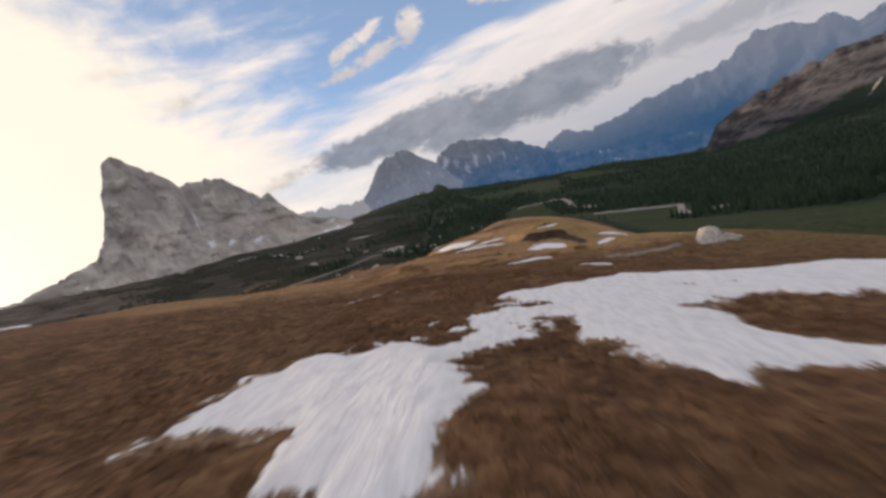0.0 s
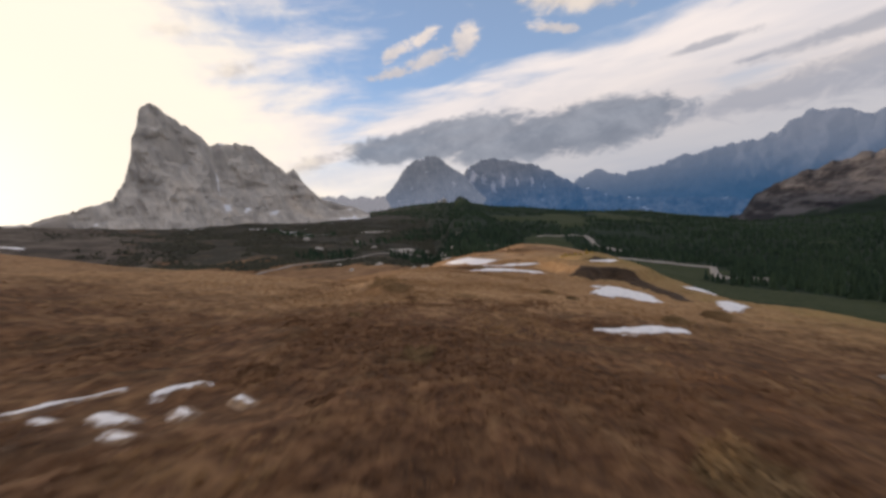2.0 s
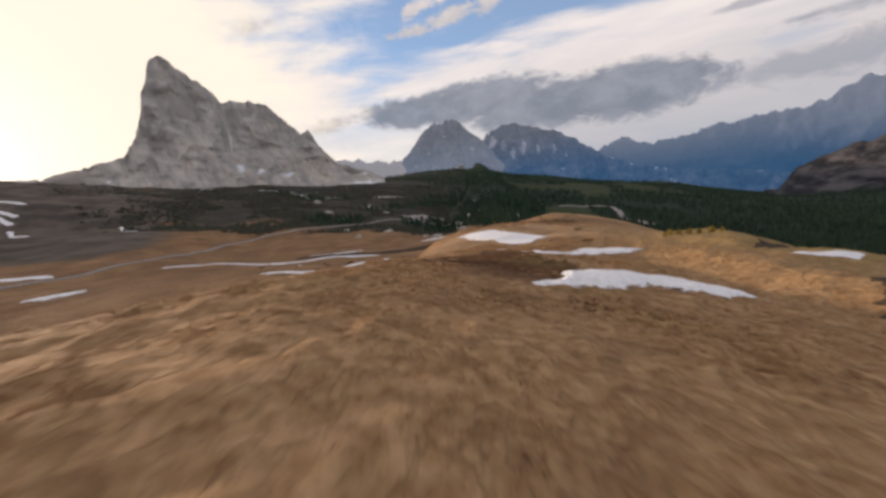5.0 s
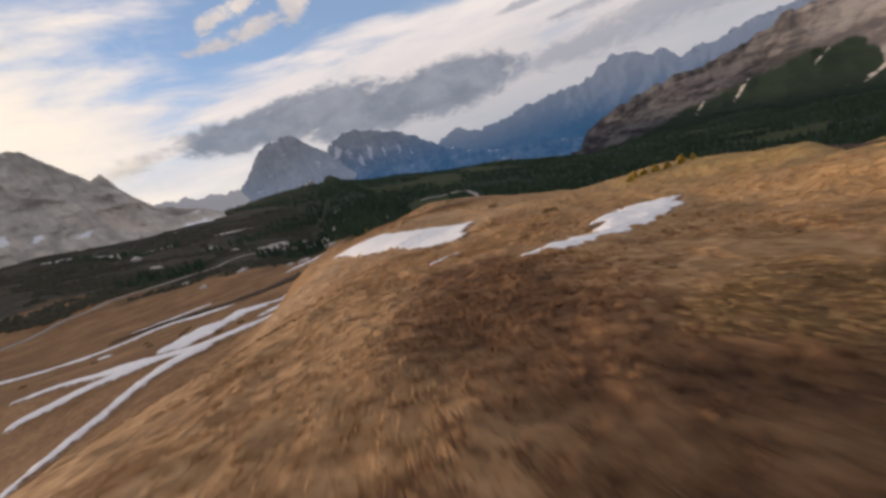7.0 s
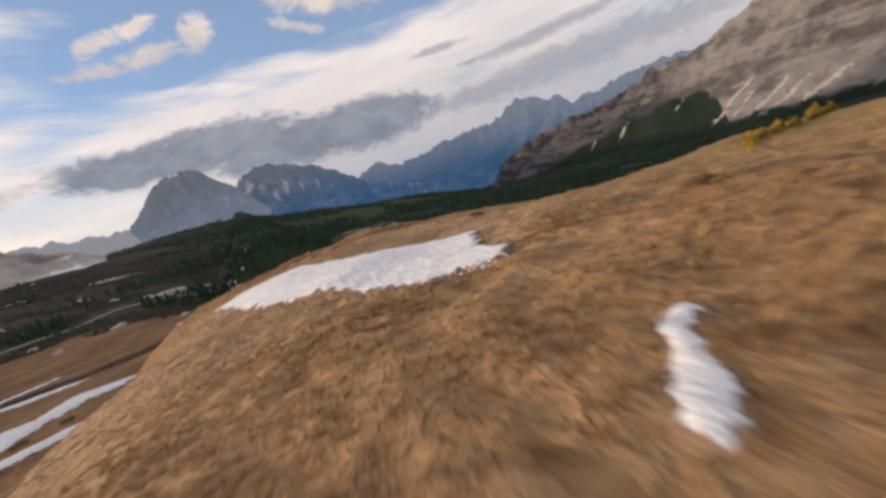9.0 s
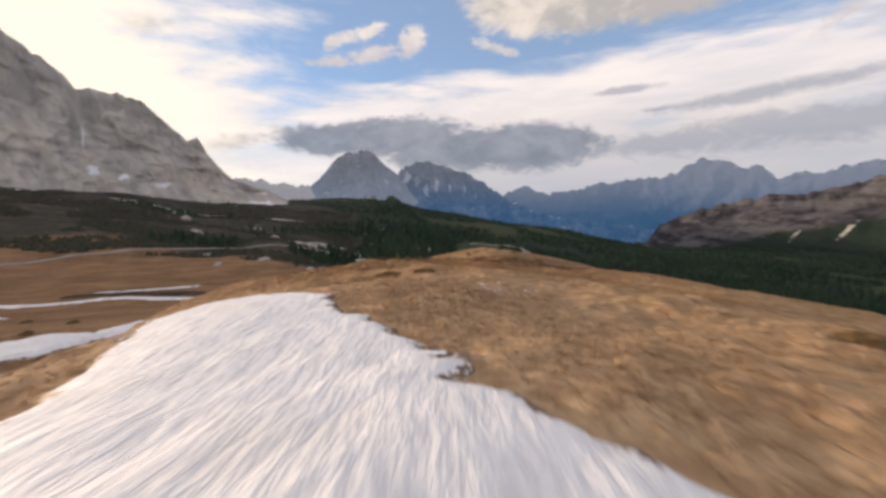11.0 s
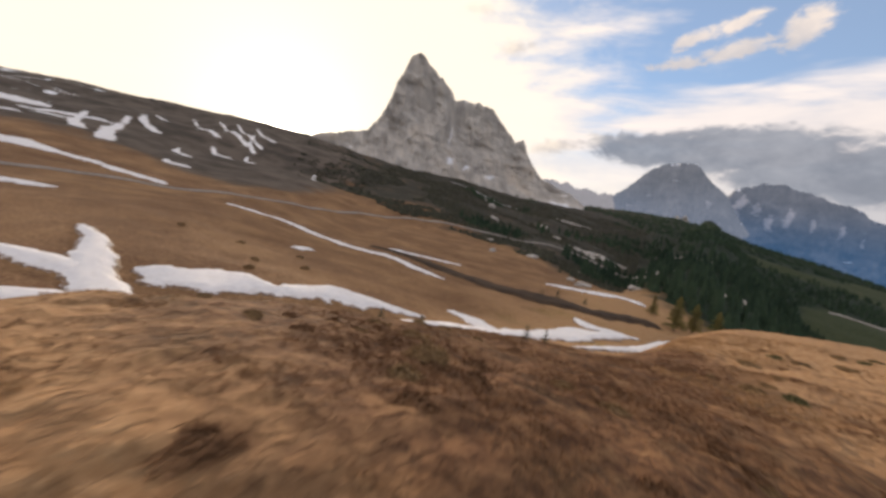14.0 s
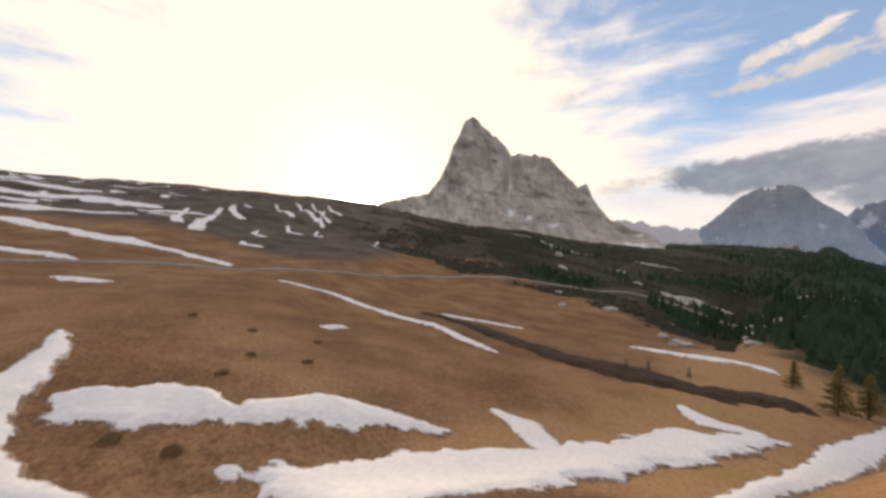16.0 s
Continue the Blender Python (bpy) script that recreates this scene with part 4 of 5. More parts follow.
patch("snow_patch", SNOW, [(-68.6, 151.8, 0.7), (-61, 151.6, 1.2), (-52, 149.8, 1.9), (-45, 148.4, 2.1), (-38.6, 148.2, 2.3), (-33.6, 150.6, 1.8), (-28.8, 155.0, 1.5), (-22.8, 158.6, 1.5), (-17, 160.4, 1.4), (-11.6, 162.2, 1.3), (-8.2, 167.0, 1.2), (-7.6, 174, 0.7)],
      0.35, 0.4, "curving snow band along a sunken track", "snow patch", group="snow in the bowl", rag=0.55)
patch("snow_patch", SNOW, [(-47, 110, 0.5), (-44.5, 122, 0.9), (-42, 133, 1.2), (-40, 141, 1.8), (-37.6, 145.4, 2.2)], 0.3, 0.45, "narrow snow strip at the foot of the spur", "snow patch", group="snow in the bowl", rag=0.55)
patch("snow_patch", SNOW, [(-60, 139, 1.4), (-53.2, 144.0, 1.8), (-47.6, 147, 2.0)], 0.35, 0.45, BOWL_SNOW, "snow patch", group="snow in the bowl", rag=0.55)
patch("snow_patch", SNOW, [(-4.6, 187.7, 0.8), (-2.4, 202, 1.3), (1.4, 218, 1.8), (3.4, 232, 2.6), (8, 254, 1.8), (13.3, 276, 1.0)], 0.35, 0.5, "snow-filled track bending downhill", "snow patch", group="snow in the bowl", rag=0.55)
patch("snow_patch", SNOW, [(-158, 212, 1.4), (-138, 224, 2.6), (-118, 235, 2.8), (-96.2, 237, 2.6), (-70.4, 231.4, 2.2), (-58, 230.1, 1.2)], 0.4, 0.7, "long thin snow strip along a ditch", "snow patch", group="snow strips in the valley")
patch("snow_patch", SNOW, [(-110, 262, 1.5), (-98, 273, 2.2), (-84, 280, 1.2)], 0.4, 0.8, "thin snow strip on a meadow", "snow patch", group="snow strips in the valley")
patch("snow_patch", SNOW, [(-44.5, 289, 1.0), (-26.3, 288.4, 2.4), (-9.4, 289.3, 1.8)], 0.4, 0.7, "thin snow strip on a meadow bank", "snow patch", group="snow strips in the valley")
patch("snow_patch", SNOW, [(-382, 106, 9), (-336, 140, 6), (-295, 170, 7), (-255, 188, 4), (-215, 202, 3)], 0.6, 2.0, "broad snow strip below the ridge", "snow patch", group="snow strips in the valley")
patch("snow_patch", SNOW, [(-241, 124, 4), (-222, 137, 4), (-205, 148, 2)], 0.5, 1.2, "snow strip beside the road", "snow patch", group="snow strips in the valley")
patch("snow_patch", SNOW, [(-142, 148, 2.2), (-137, 155, 2.8)], 0.4, 0.8, "small snow patch on the meadow", "snow patch", group="snow strips in the valley")
patch("snow_patch", SNOW, [(-82, 195, 1.2), (-85, 201, 1.4)], 0.3, 0.5, "small snow patch on the meadow", "snow patch", group="snow strips in the valley")


def bearing_point(b, r):
    return HEAD[0] - math.sin(radians(b)) * r, HEAD[1] + math.cos(radians(b)) * r


# snow gullies running down the shaded ridge: top, foot, half width
for x0, y0, x1, y1, w in ((-538, 235, -423, 209, 7), (-542, 270, -378, 216, 8), (-581, 296, -505, 285, 7), (-700, 392, -530, 357, 5), (-700, 430, -507, 385, 5), (-680, 450, -496, 398, 4), (-660, 475, -533, 435, 5), (-486, 335, -440, 332, 6), (-436, 284, -381, 272, 5),
                          (-335, 243, -318, 250, 5), (-459, 363, -435, 356, 5), (-398, 416, -345, 380, 4), (-640, 330, -590, 318, 5), (-560, 420, -480, 380, 4)):
    patch("snow_gully", SNOW, [(x0, y0, w * 0.3), (0.5 * (x0 + x1) + 6, 0.5 * (y0 + y1) - 8, w * 0.55), (x1, y1, w * 0.75)], 1.0, 1.5, "snow-filled gully on a shaded mountain flank", "snow gully", group="snow gullies on the ridge")
for b, r, span, w in ((92, 600, 60, 14), (88, 560, 80, 12), (95, 520, 70, 14), (86, 500, 60, 8), (90, 470, 70, 7), (97, 640, 60, 16), (83, 520, 50, 7), (93, 680, 50, 10)):
    x0, y0 = bearing_point(b + 3.2, r + 10)
    x1, y1 = bearing_point(b, r)
    x2, y2 = bearing_point(b - 3.2, r - 14)
    patch("snow_patch", SNOW, [(x0, y0, w * 0.5), (x1, y1, w), (x2, y2, w * 0.4)], 1.0, 2.4, "snow lying in streaks on the ridge slope", "snow patch", group="snow on the ridge")

patch("heath_bank", HEATH_AND_SHADE, [(-112, 252, 1.5), (-90, 256, 4), (-70, 255, 5.5), (-48, 250, 6), (-30, 248.5, 6.5), (-16, 251, 6), (-4, 260, 4)], 0.6, 0.7, "dark shrubby bank below a brown terrace", "bank", kind="scree")
patch("scree", STONY, [(13.9, 35.8, 0.5), (16.4, 34.8, 1.1), (19.4, 35.4, 1.0), (21.4, 37.0, 0.5)], 0.06, 0.2, "bare pale stony ground worn through the turf", "scree", kind="scree", group="scree")
# the turf banks' shaded faces, their shade drawn as dark heath strips
patch("heath_bank", HEATH_AND_SHADE, [(11.6, 68.2, 0.5), (14.8, 71.4, 1.1), (17.8, 72.8, 1.4), (20.6, 70.6, 1.5), (20.8, 66, 1.3), (20.0, 61, 1.1), (19.2, 58.2, 0.6)], 0.6, 0.25, "heath bank curving behind a snow patch, shade put into its colour", "bank", kind="scree")
patch("heath_bank", HEATH_AND_SHADE, [(19.0, 86.0, 0.5), (22.8, 89.6, 1.0), (26.2, 91.4, 1.1), (28.8, 91.6, 0.7)], 0.5, 0.25, "heath bank at the turf edge, shade put into its colour", "bank", kind="scree")
# pale scree and bare stone among the dwarf pine
for pts, label in (([(-132, 640, 10), (-108, 655, 16), (-80, 662, 8)], "pale scree fan among dwarf pines"), ([(-60, 470, 3), (-52, 500, 6), (-50, 530, 3)], "pale scree among dwarf pines"),
                   ([(-38, 420, 5), (-24, 432, 8), (-10, 436, 4)], "pale scree bank above the road"), ([(20, 392, 4), (28, 398, 5)], "pale scree bank beside the wood"),
                   ([(-420, 860, 14), (-380, 880, 22), (-330, 900, 12)], "snowy scree at the foot of the peak"), ([(-600, 830, 16), (-560, 870, 26), (-500, 900, 14)], "snowy scree at the foot of the peak"),
                   ([(-240, 900, 10), (-200, 950, 18), (-170, 960, 8)], "pale scree among dwarf pines")):
    patch("scree", STONE if "snowy" not in label else SNOW, pts, 0.8, 1.4 if pts[0][2] < 6 else 3.0, label, "scree", kind="scree", group="scree")


ROADS = []


def ribbon(name, mat, points, wide, label, lift=0.25):
    pts = []
    for (x0, y0), (x1, y1) in zip(points, points[1:]):
        k = max(2, int(math.hypot(x1 - x0, y1 - y0) / 5))
        pts += [(x0 + (x1 - x0) * i / k, y0 + (y1 - y0) * i / k) for i in range(k)]
    p = np.array(pts + [points[-1]])
    for _ in range(6):
        p[1:-1] = (p[:-2] + 2 * p[1:-1] + p[2:]) / 4
    ROADS.append(p.copy())
    t = np.gradient(p, axis=0)
    t /= np.linalg.norm(t, axis=1)[:, None]
    side = np.stack([-t[:, 1], t[:, 0]], 1)
    off = np.array((-1.25, -1.0, -0.35, 0.35, 1.0, 1.25)) * wide / 2
    q = p[:, None, :] + side[:, None, :] * off[None, :, None]
    z = ground_z(p[:, 0], p[:, 1], False)[:, None] + lift + np.array((-1.6, 0, 0.05, 0.05, 0, -1.6))[None, :]
    verts = np.concatenate([q, z[:, :, None]], 2).reshape(-1, 3)
    return tagged(new(name, mesh_of(name, verts, grid_faces(len(p), len(off)), mat)), label, "road", kind="structure")



ribbon("road", TRACK, [(-196, 90), (-197, 178), (-200, 226), (-213, 283), (-226, 340), (-215, 399), (-188, 450), (-137, 500), (-90, 530), (-40, 548), (10, 560), (60, 580)], 3.6, "pale mountain road crossing the slope", 0.7)
ribbon("road", TRACK, [(150, 800), (205, 789), (240, 752), (225, 690), (207, 620), (225, 560)], 6.5, "pale road bending through the forest", 1.5)
ribbon("road", TRACK, [(180, 470), (235, 443), (270, 437), (240, 390), (214, 344), (225, 300)], 6.0, "pale road bending through the forest", 1.2)


# ---- plants ----
def snow_mask(x, y):
    m = np.zeros(np.shape(x), bool)
    for points, holes, seed, rag, cell in PATCHES:
        wide = max(p[2] for p in points) * 1.3 + 1
        near = (x > min(p[0] for p in points) - wide) & (x < max(p[0] for p in points) + wide) & (y > min(p[1] for p in points) - wide) & (y < max(p[1] for p in points) + wide)
        if near.any():
            m[near] |= patch_field(points, holes, x[near], y[near], seed, rag, cell) > -0.03
    return m


rng = np.random.default_rng(7)


def blades(x, y, tall, wide, count, lean):
    """Triangular blades standing in bunches at x, y: verts and faces."""
    k = len(x)
    ang = rng.uniform(0, 2 * np.pi, (k, count))
    r0 = rng.uniform(0, 1, (k, count)) * wide[:, None] * 0.5
    bx, by = x[:, None] + np.cos(ang) * r0, y[:, None] + np.sin(ang) * r0
    bz = ground_z(bx.ravel(), by.ravel()).reshape(bx.shape) - 0.03
    h = tall[:, None] * rng.uniform(0.6, 1.1, (k, count))
    out = lean * h * rng.uniform(0.5, 1.3, (k, count))
    tx, ty = bx + np.cos(ang) * out, by + np.sin(ang) * out
    half = wide[:, None] * 0.075
    sx, sy = -np.sin(ang) * half, np.cos(ang) * half
    v = np.stack([np.stack([bx - sx, by - sy, bz], -1), np.stack([bx + sx, by + sy, bz], -1), np.stack([tx, ty, bz + h], -1)], 2).reshape(-1, 3)
    return v, np.arange(len(v)).reshape(-1, 3)


def spine_x(y):
    return np.interp(y, SPINE_Y, SPINE_X)


k = 112000
ty = rng.uniform(-4, 198, k)
tx = spine_x(ty) + np.clip(rng.normal(0, 9, k), -26, 30)
clump = fbm(tx, ty, 3.2, 3, 61)
keep = (clump > -0.25) & ~snow_mask(tx, ty) & ((ty < 172) | (tx > 4))
tx, ty, clump = tx[keep], ty[keep], clump[keep]
brown = heath_cover(tx, ty) + fbm(tx, ty, 5.0, 3, 62) * 0.5 > 0.5 + 0.4 * bleached(tx, ty)
pale = (bleached(tx, ty) + 0.25 * fbm(tx, ty, 6.0, 2, 63) > 0.5) & ~brown
for name, mat, pick, label in (("grass_tufts", STRAW, ~brown & ~pale, "dry straw-coloured grass tufts on the spur"), ("bleached_tufts", PALE_STRAW, pale, "pale bleached grass tufts on the head of the spur"), ("heath_tufts", HEATH, brown, "low dark brown heath tufts on the spur")):
    x, y, c = tx[pick], ty[pick], clump[pick]
    v, f = blades(x, y, 0.07 + 0.09 * np.clip(c + 0.3, 0, 1.2), 0.14 + 0.14 * rng.random(len(x)), 10, 0.7)
    tagged(new(name, mesh_of(name, v, f, mat, smooth=False)), label, "grass", kind="stuff")


def leafy(radius, height, leaves, size, seed, droop=0.0):
    """Small leaf faces all through a low dome."""
    r = np.random.default_rng(seed)
    d = r.normal(0, 1, (leaves, 3))
    d[:, 2] = np.abs(d[:, 2])
    d /= np.linalg.norm(d, axis=1)[:, None]
    lump = 1 + 0.35 * fbm(d[:, 0] * 3 + 5, d[:, 1] * 3 + d[:, 2] * 2, 1.0, 3, seed)
    c = d * (r.uniform(0.55, 1.0, leaves) * lump)[:, None] * np.array((radius, radius, height))
    a = r.normal(0, 1, (leaves, 3))
    a /= np.linalg.norm(a, axis=1)[:, None]
    b = np.cross(a, d + r.normal(0, 0.5, (leaves, 3)))
    b /= np.linalg.norm(b, axis=1)[:, None]
    s = size * r.uniform(0.6, 1.4, leaves)[:, None]
    v = np.stack([c - a * s, c + b * s * 0.7, c + a * s, c - b * s * 0.7], 1).reshape(-1, 3)
    return v, np.arange(len(v)).reshape(-1, 4)


def cone_stem(low, high, r0, r1, sides=6):
    ang = np.linspace(0, 2 * np.pi, sides, endpoint=False)
    a = np.stack([np.cos(ang) * r0, np.sin(ang) * r0, np.full(sides, low)], 1)
    b = np.stack([np.cos(ang) * r1, np.sin(ang) * r1, np.full(sides, high)], 1)
    i = np.arange(sides)
    j = (i + 1) % sides
    return np.concatenate([a, b]), np.stack([i, j, j + sides, i + sides], 1)


def part(name, verts, faces, mat, parent, label="", smooth=False):
    ob = new(name, mesh_of(name, verts, faces, mat, smooth))
    ob.parent = parent
    if label:
        ob["label"] = label
    return ob


def shrub(x, y, radius, height, mat, label, seed, leaves=900, size=0.06):
    z = float(ground_z(x, y))
    root = new("shrub")
    root.location = (x, y, z - 0.03)
    v, f = leafy(radius, height, leaves, size, seed)
    part("foliage", v, f, mat, root)
    v, f = cone_stem(-0.1, height * 0.6, 0.05 + 0.03 * radius, 0.02)
    part("stem", v, f, BARK, root)
    return tagged(root, label, "shrub", "shrubs on the spur")


DARK_BUSH = "low brown-green heather bush on dry grass"
for k, (x, y, r, h) in enumerate(((1.42, 133.2, 0.72, 0.20), (3.43, 132.15, 0.70, 0.20), (-8.2, 50.6, 1.5, 0.7), (-6.9, 48.6, 1.2, 0.55), (4.9, 52.5, 0.7, 0.35), (6.4, 50.6, 0.5, 0.3), (-0.5, 77.6, 1.5, 0.36), (1.2, 77.0, 1.2, 0.40),
                                  (9.6, 150.5, 0.9, 0.4), (13.0, 146.2, 0.9, 0.35), (-3.2, 150.6, 0.8, 0.3),
                                  (-0.8, 148.4, 0.7, 0.35), (2.4, 27.6, 0.9, 0.4), (1.2, 22.4, 0.6, 0.3), (6.1, 25.0, 0.9, 0.35), (10.6, 44.2, 0.9, 0.35), (14.8, 47.0, 1.0, 0.4), (-3.2, 33.0, 0.6, 0.3),
                                  (9.2, 99.0, 0.7, 0.3), (13.0, 118.5, 0.6, 0.3), (-34.2, 159.6, 0.8, 0.5), (-37.4, 156.0, 0.9, 0.55), (-48, 166, 0.8, 0.5), (-58, 172, 0.9, 0.5), (-52, 178, 0.8, 0.5), (-66, 186, 0.9, 0.55), (-72, 176, 1.0, 0.55), (-80, 168, 0.9, 0.5))):
    shrub(x, y, r, h, BROWN_BUSH, DARK_BUSH, 300 + k, 6500, 0.028)
# heather cushions thick on the brow and at the start of the spur
r = random.Random(12)
for k in range(86):
    if k > 51:
        x, y = r.uniform(4, 19), r.uniform(137, 152)
    elif k < 42:
        x, y = r.uniform(-7, 13), r.uniform(141, 158)
    else:
        x, y = r.uniform(-9, 12), r.uniform(18, 58)
        x = x + 4 if x > -1 else x - 3
    w = r.uniform(0.3, 0.6) if k < 52 else r.uniform(0.22, 0.45)
    shrub(x, y, w, w * r.uniform(0.16, 0.28), BROWN_BUSH if k % 3 == 0 else HEATH, "low cushion of brown heather", 400 + k, 1100, 0.045)
r = random.Random(21)
for k in range(34):
    y = r.uniform(150, 196)
    x = 6 + 0.22 * (y - 150) + r.uniform(-3, 15)
    w = r.uniform(0.35, 0.9)
    if math.hypot(x - 1, y - 155) < 12:
        continue
    shrub(x, y, w, w * r.uniform(0.25, 0.45), JUNIPER if k % 4 == 0 else (BROWN_BUSH if k % 2 else HEATH), "low brown heather on the golden shoulder" if k % 4 else "low olive-green juniper on dry grass", 600 + k, 700, 0.07)
for k, (x, y, r, h) in enumerate(((19.2, 101.6, 0.24, 0.45), (20.0, 101.9, 0.32, 0.6), (20.9, 101.7, 0.28, 0.5), (21.9, 101.4, 0.32, 0.6), (22.9, 101.0, 0.28, 0.5), (24.1, 100.6, 0.34, 0.75), (25.0, 100.2, 0.24, 0.45))):
    shrub(x, y, r, h, GOLD_LARCH, "small golden larch bush at the turf edge", 360 + k, 1000, 0.07)


def conifer(x, y, tall, mat, name, label, seed, leaves=2600, spread=0.22):
    """A larch or spruce: tapered trunk, whorls of limbs, needles in clumps along them."""
    r = np.random.default_rng(seed)
    z = float(ground_z(x, y, False))
    root = new(name)
    root.location = (x, y, z - 0.1)
    v, f = cone_stem(-0.3, tall, tall * 0.02, tall * 0.003, 8)
    part("trunk", v, f, BARK, root)
    limbs_v, limbs_f, leaf_v, base = [], [], [], 0
    count = 46
    for i in range(count):
        h = tall * (0.12 + 0.85 * i / count)
        reach = tall * spread * (1 - i / count) ** 0.8 * r.uniform(0.65, 1.15) + 0.1
        a = i * 2.4 + r.uniform(-0.4, 0.4)
        d = np.array((math.cos(a), math.sin(a), -0.10))
        tip = d * reach + np.array((0, 0, h))
        w = tall * 0.004
        s = np.array((-math.sin(a) * w, math.cos(a) * w, 0))
        limbs_v += [np.array((0, 0, h)) - s, np.array((0, 0, h)) + s, tip + s * 0.2, np.array((0, 0, h + 2 * w))]
        limbs_f += [(base, base + 1, base + 2), (base, base + 2, base + 3), (base + 1, base + 3, base + 2)]
        base += 4
        m = max(6, int(leaves / count * (1.6 - 1.3 * i / count)))
        t = r.uniform(0.1, 1.05, m)
        c = np.array((0, 0, h)) + d * reach * t[:, None] + r.normal(0, 0.045 * tall * (0.4 + 0.6 * (1 - i / count)), (m, 3)) * np.array((0.6, 0.6, 0.45))
        u = r.normal(0, 1, (m, 3))
        u /= np.linalg.norm(u, axis=1)[:, None]
        q = np.cross(u, r.normal(0, 1, (m, 3)))
        q /= np.linalg.norm(q, axis=1)[:, None]
        size = tall * 0.018 * r.uniform(0.6, 1.3, m)[:, None]
        leaf_v.append(np.stack([c - u * size, c + q * size * 0.6, c + u * size, c - q * size * 0.6], 1).reshape(-1, 3))
    part("limbs", np.array(limbs_v), np.array(limbs_f), BARK, root)
    leaf_v = np.concatenate(leaf_v)
    part("crown", leaf_v, np.arange(len(leaf_v)).reshape(-1, 4), mat, root)
    return tagged(root, label, "tree")


for k, (x, y, h) in enumerate(((3.2, 264, 11), (7.6, 270, 9.5), (13, 268, 10), (-4, 278, 7))):
    tagged(conifer(x, y, h, LARCH, "larch", "yellow-green larch at the edge of the wood", 500 + k, 3400, 0.30), group="larches below the spur")
for k, (x, y, h) in enumerate(((-12.6, 158.4, 1.2), (-9.6, 159.4, 1.0), (-4.4, 166.4, 1.4), (-3.2, 167.4, 1.3), (-16.4, 157.2, 1.0), (-30, 258, 3.2), (-34, 254, 2.6), (-22, 262, 3))):
    tagged(conifer(x, y, h, PINE, "young_spruce", "small dark spruce standing at the snow edge", 540 + k, 900, 0.26), group="young spruces")


def wood(name, mat, x, y, tall, wide, label, seed, layers=3, sides=6):
    """Many trees as one: each a stack of ragged skirts."""
    r = np.random.default_rng(seed)
    z = ground_z(x, y, False)
    vs, fs, base = [], [], 0
    n_t = len(x)
    for j in range(layers):
        low = 0.06 + 0.86 * j / layers
        top = min(1.0, low + 0.50)
        ang = np.linspace(0, 2 * np.pi, sides, endpoint=False)[None, :] + r.uniform(0, 6.28, (n_t, 1))
        rad = wide[:, None] * (1 - 0.8 * j / layers) * r.uniform(0.55, 1.25, (n_t, sides))
        ring = np.stack([x[:, None] + np.cos(ang) * rad, y[:, None] + np.sin(ang) * rad, z[:, None] + tall[:, None] * (low + r.uniform(-0.06, 0.04, (n_t, sides)))], -1)
        tip = np.stack([x + r.normal(0, 0.1, n_t), y, z + tall * top], -1)[:, None, :]
        v = np.concatenate([ring, tip], 1)
        vs.append(v.reshape(-1, 3))
        i = np.arange(sides)
        f = np.stack([i, (i + 1) % sides, np.full(sides, sides)], 1)[None] + (np.arange(n_t) * (sides + 1))[:, None, None] + base
        fs.append(f.reshape(-1, 3))
        base += n_t * (sides + 1)
    return tagged(new(name, mesh_of(name, np.concatenate(vs), np.concatenate(fs), mat, smooth=False)), label, "trees", kind="stuff")


def off_road(x, y, gap):
    """True where no road lies near, or close behind as seen from the spur."""
    ok = np.ones(len(x), bool)
    for p in ROADS:
        for q in p[::2]:
            away = q - np.array((0.0, 110.0))
            away /= np.linalg.norm(away)
            along = (x - q[0]) * away[0] + (y - q[1]) * away[1]
            side = np.abs((x - q[0]) * away[1] - (y - q[1]) * away[0])
            ok &= ~((side < gap) & (along < gap) & (along > -2.6 * gap))
    return ok


def scatter(count, b_low, b_high, r_low, r_high, power=0.5):
    b = rng.uniform(b_low, b_high, count)
    r = (rng.uniform(r_low ** power, r_high ** power, count)) ** (1 / power)
    return -np.sin(np.radians(b)) * r, 110 + np.cos(np.radians(b)) * r, b, r


x, y, b, r = scatter(26000, -75, 32, 150, 2500, 0.8)
keep = (wood_cover(x, y) > 0.6) & (fbm(x, y, 160, 3, 77) + 0.5 * grain(x, y, 40, 78) + 0.25 > np.interp(b, (-75, -5, 8, 18), (-0.5, -0.5, 0.0, 1.2))) & (rng.random(len(x)) < np.interp(r, (150, 400, 2500), (0.35, 0.9, 1)))
keep &= off_road(x, y, 9) & (clearing(x, y) < 0.5)
x, y, r = x[keep], y[keep], r[keep]
wood("spruce_forest", PINE, x, y, rng.uniform(6, 13, len(x)), rng.uniform(1.6, 3.0, len(x)) * np.interp(r, (300, 2500), (1, 1.8)), "dense dark spruce forest filling the valley", 81)
x, y, b, r = scatter(30000, 6, 56, 190, 1250, 0.8)
keep = (wood_cover(x, y) > 0.3) & (fbm(x, y, 70, 4, 87) + 0.1 > np.interp(r, (190, 500, 1250), (0.1, -0.2, 0.0))) & (rng.random(len(x)) < np.interp(b, (38, 56), (1, 0.05)))
keep &= off_road(x, y, 7)
x, y = x[keep], y[keep]
wood("dwarf_pines", SCRUB, x, y, rng.uniform(1.2, 3.2, len(x)), rng.uniform(1.4, 3.6, len(x)), "dark dwarf pine scrub on the slope below the peak", 82, layers=2, sides=7)


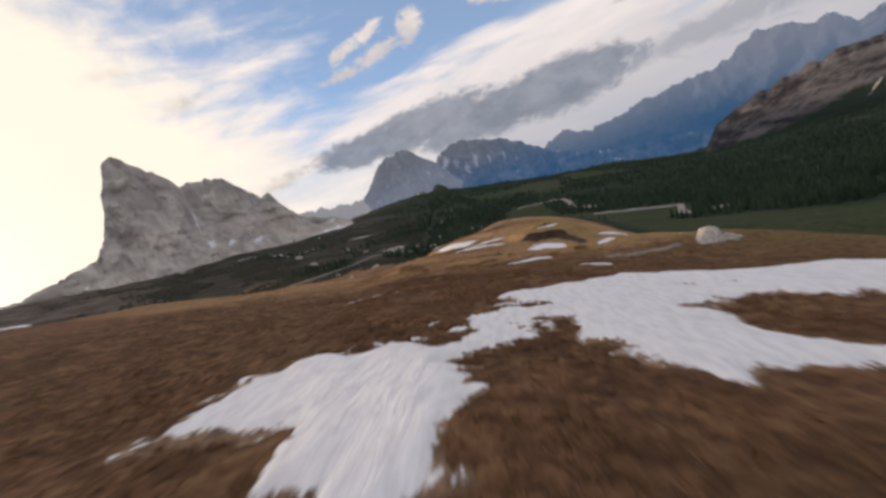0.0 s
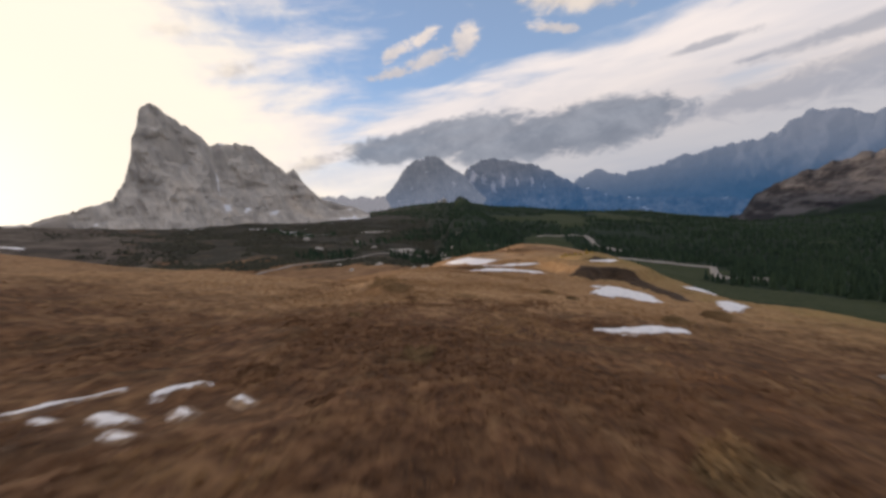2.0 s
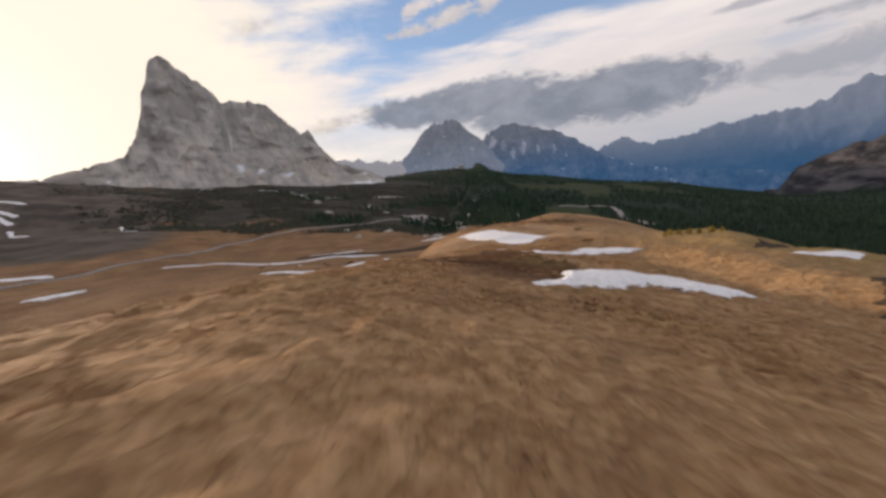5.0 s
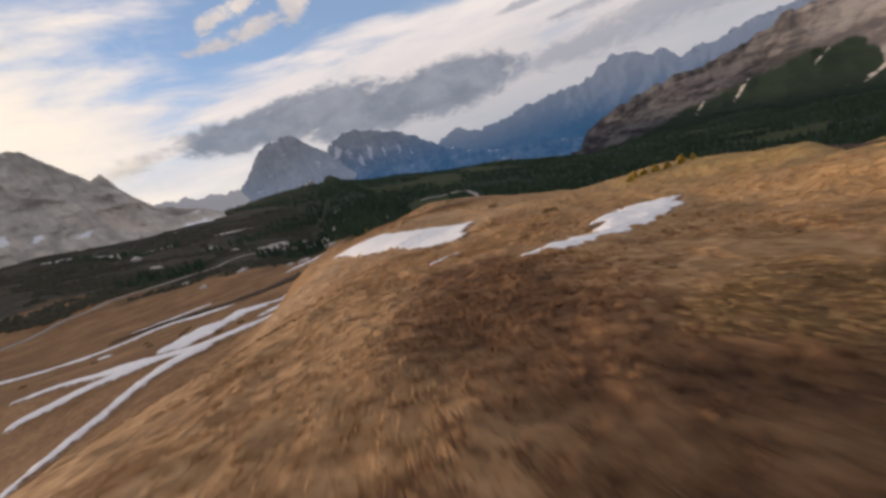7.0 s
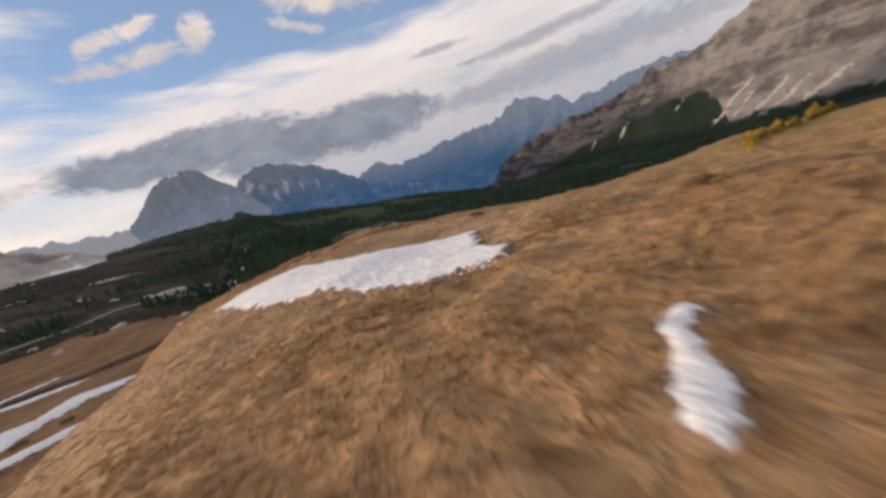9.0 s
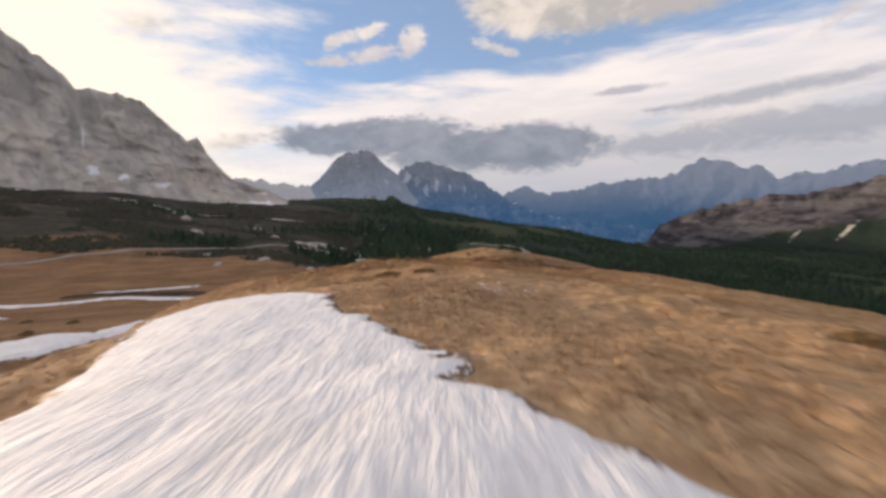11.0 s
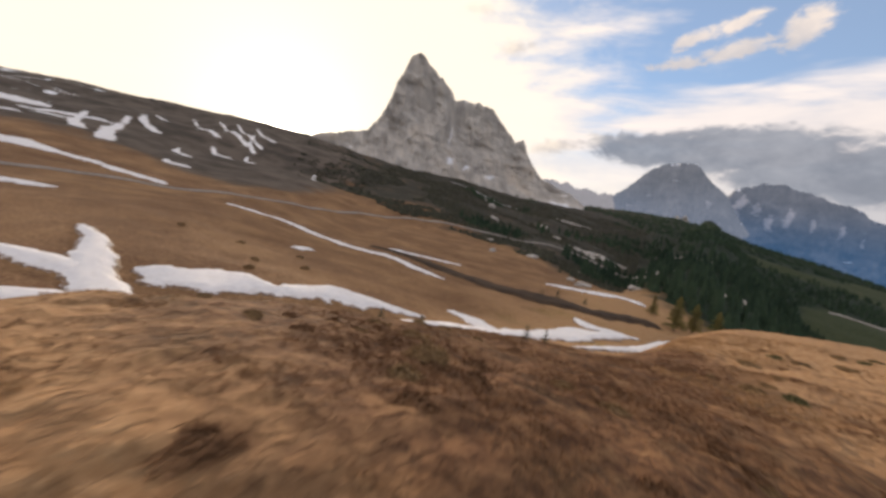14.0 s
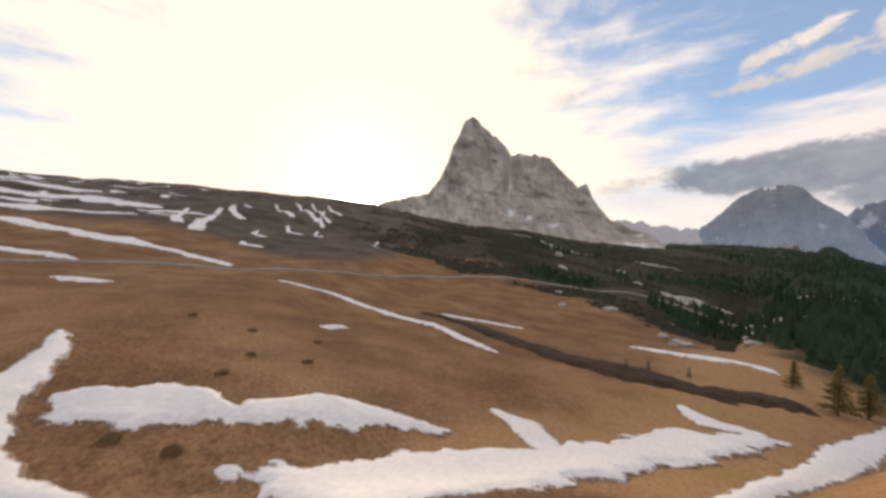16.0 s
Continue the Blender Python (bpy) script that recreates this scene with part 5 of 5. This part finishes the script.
def boulder(x, y, size, seed, label, mat=None, name="boulder", group="boulders"):
    """A weathered block, half sunk."""
    bm = bmesh.new()
    bmesh.ops.create_icosphere(bm, subdivisions=2 if size < 0.3 else 3, radius=1.0)
    r = random.Random(seed)
    stretch = Vector((r.uniform(0.8, 1.4), r.uniform(0.7, 1.1), r.uniform(0.5, 0.8)))
    for v in bm.verts:
        k = 1 + 0.35 * noise.noise(v.co * 1.3 + Vector((seed, 0, 0))) + 0.12 * noise.noise(v.co * 3.7 + Vector((0, seed, 0)))
        v.co = Vector((v.co.x * stretch.x, v.co.y * stretch.y, v.co.z * stretch.z)) * k * size
    me = bpy.data.meshes.new(name)
    bm.to_mesh(me)
    bm.free()
    me.materials.append(mat or STONE)
    ob = new(name, me)
    ob.location = (x, y, float(ground_z(x, y)) + size * 0.12)
    ob.rotation_euler = (0, 0, r.uniform(0, 6))
    return tagged(ob, label, name, group)


for k, (x, y, s) in enumerate(((24.4, 36.4, 1.6), (26.2, 36.0, 0.9), (-40, 330, 3), (-52, 350, 2.5), (-20, 360, 3), (-96, 400, 3.5), (-120, 380, 3), (-150, 430, 4), (-66, 420, 3), (-30, 450, 4), (-190, 520, 5), (-240, 600, 6), (-160, 640, 5),
                               (-300, 700, 7), (-350, 760, 6), (-210, 720, 6))):
    boulder(x, y, s, 900 + k, "pale weathered limestone boulder")
for k, (b, d, s) in enumerate(((75.3, 880, 5.0), (74.2, 885, 4.0), (93.0, 890, 9.0), (62.5, 870, 4.0))):
    x, y = bearing_point(b, d)
    boulder(x, y, s, 980 + k, "dark rock outcrop on the ridge crest", CLIFF, "rock_outcrop", "outcrops on the ridge")
r = random.Random(5)
for k in range(30):
    x, y, s = (5.6 + r.gauss(0, 0.4), 126.9 + r.gauss(0, 1.0), r.uniform(0.04, 0.11)) if k < 20 else (7.2 + r.gauss(0, 0.6), 126.8 + r.gauss(0, 0.5), r.uniform(0.03, 0.08))
    ob = boulder(x, y, s, 950 + k, "flat pale stone lying in thin grass", PALE_STONE if k % 3 else STONE, name="stone", group="stones in the grass")
    ob.scale, ob.rotation_euler = (0.9, 2.0, 0.5), (0, 0, r.uniform(-0.5, 0.3))
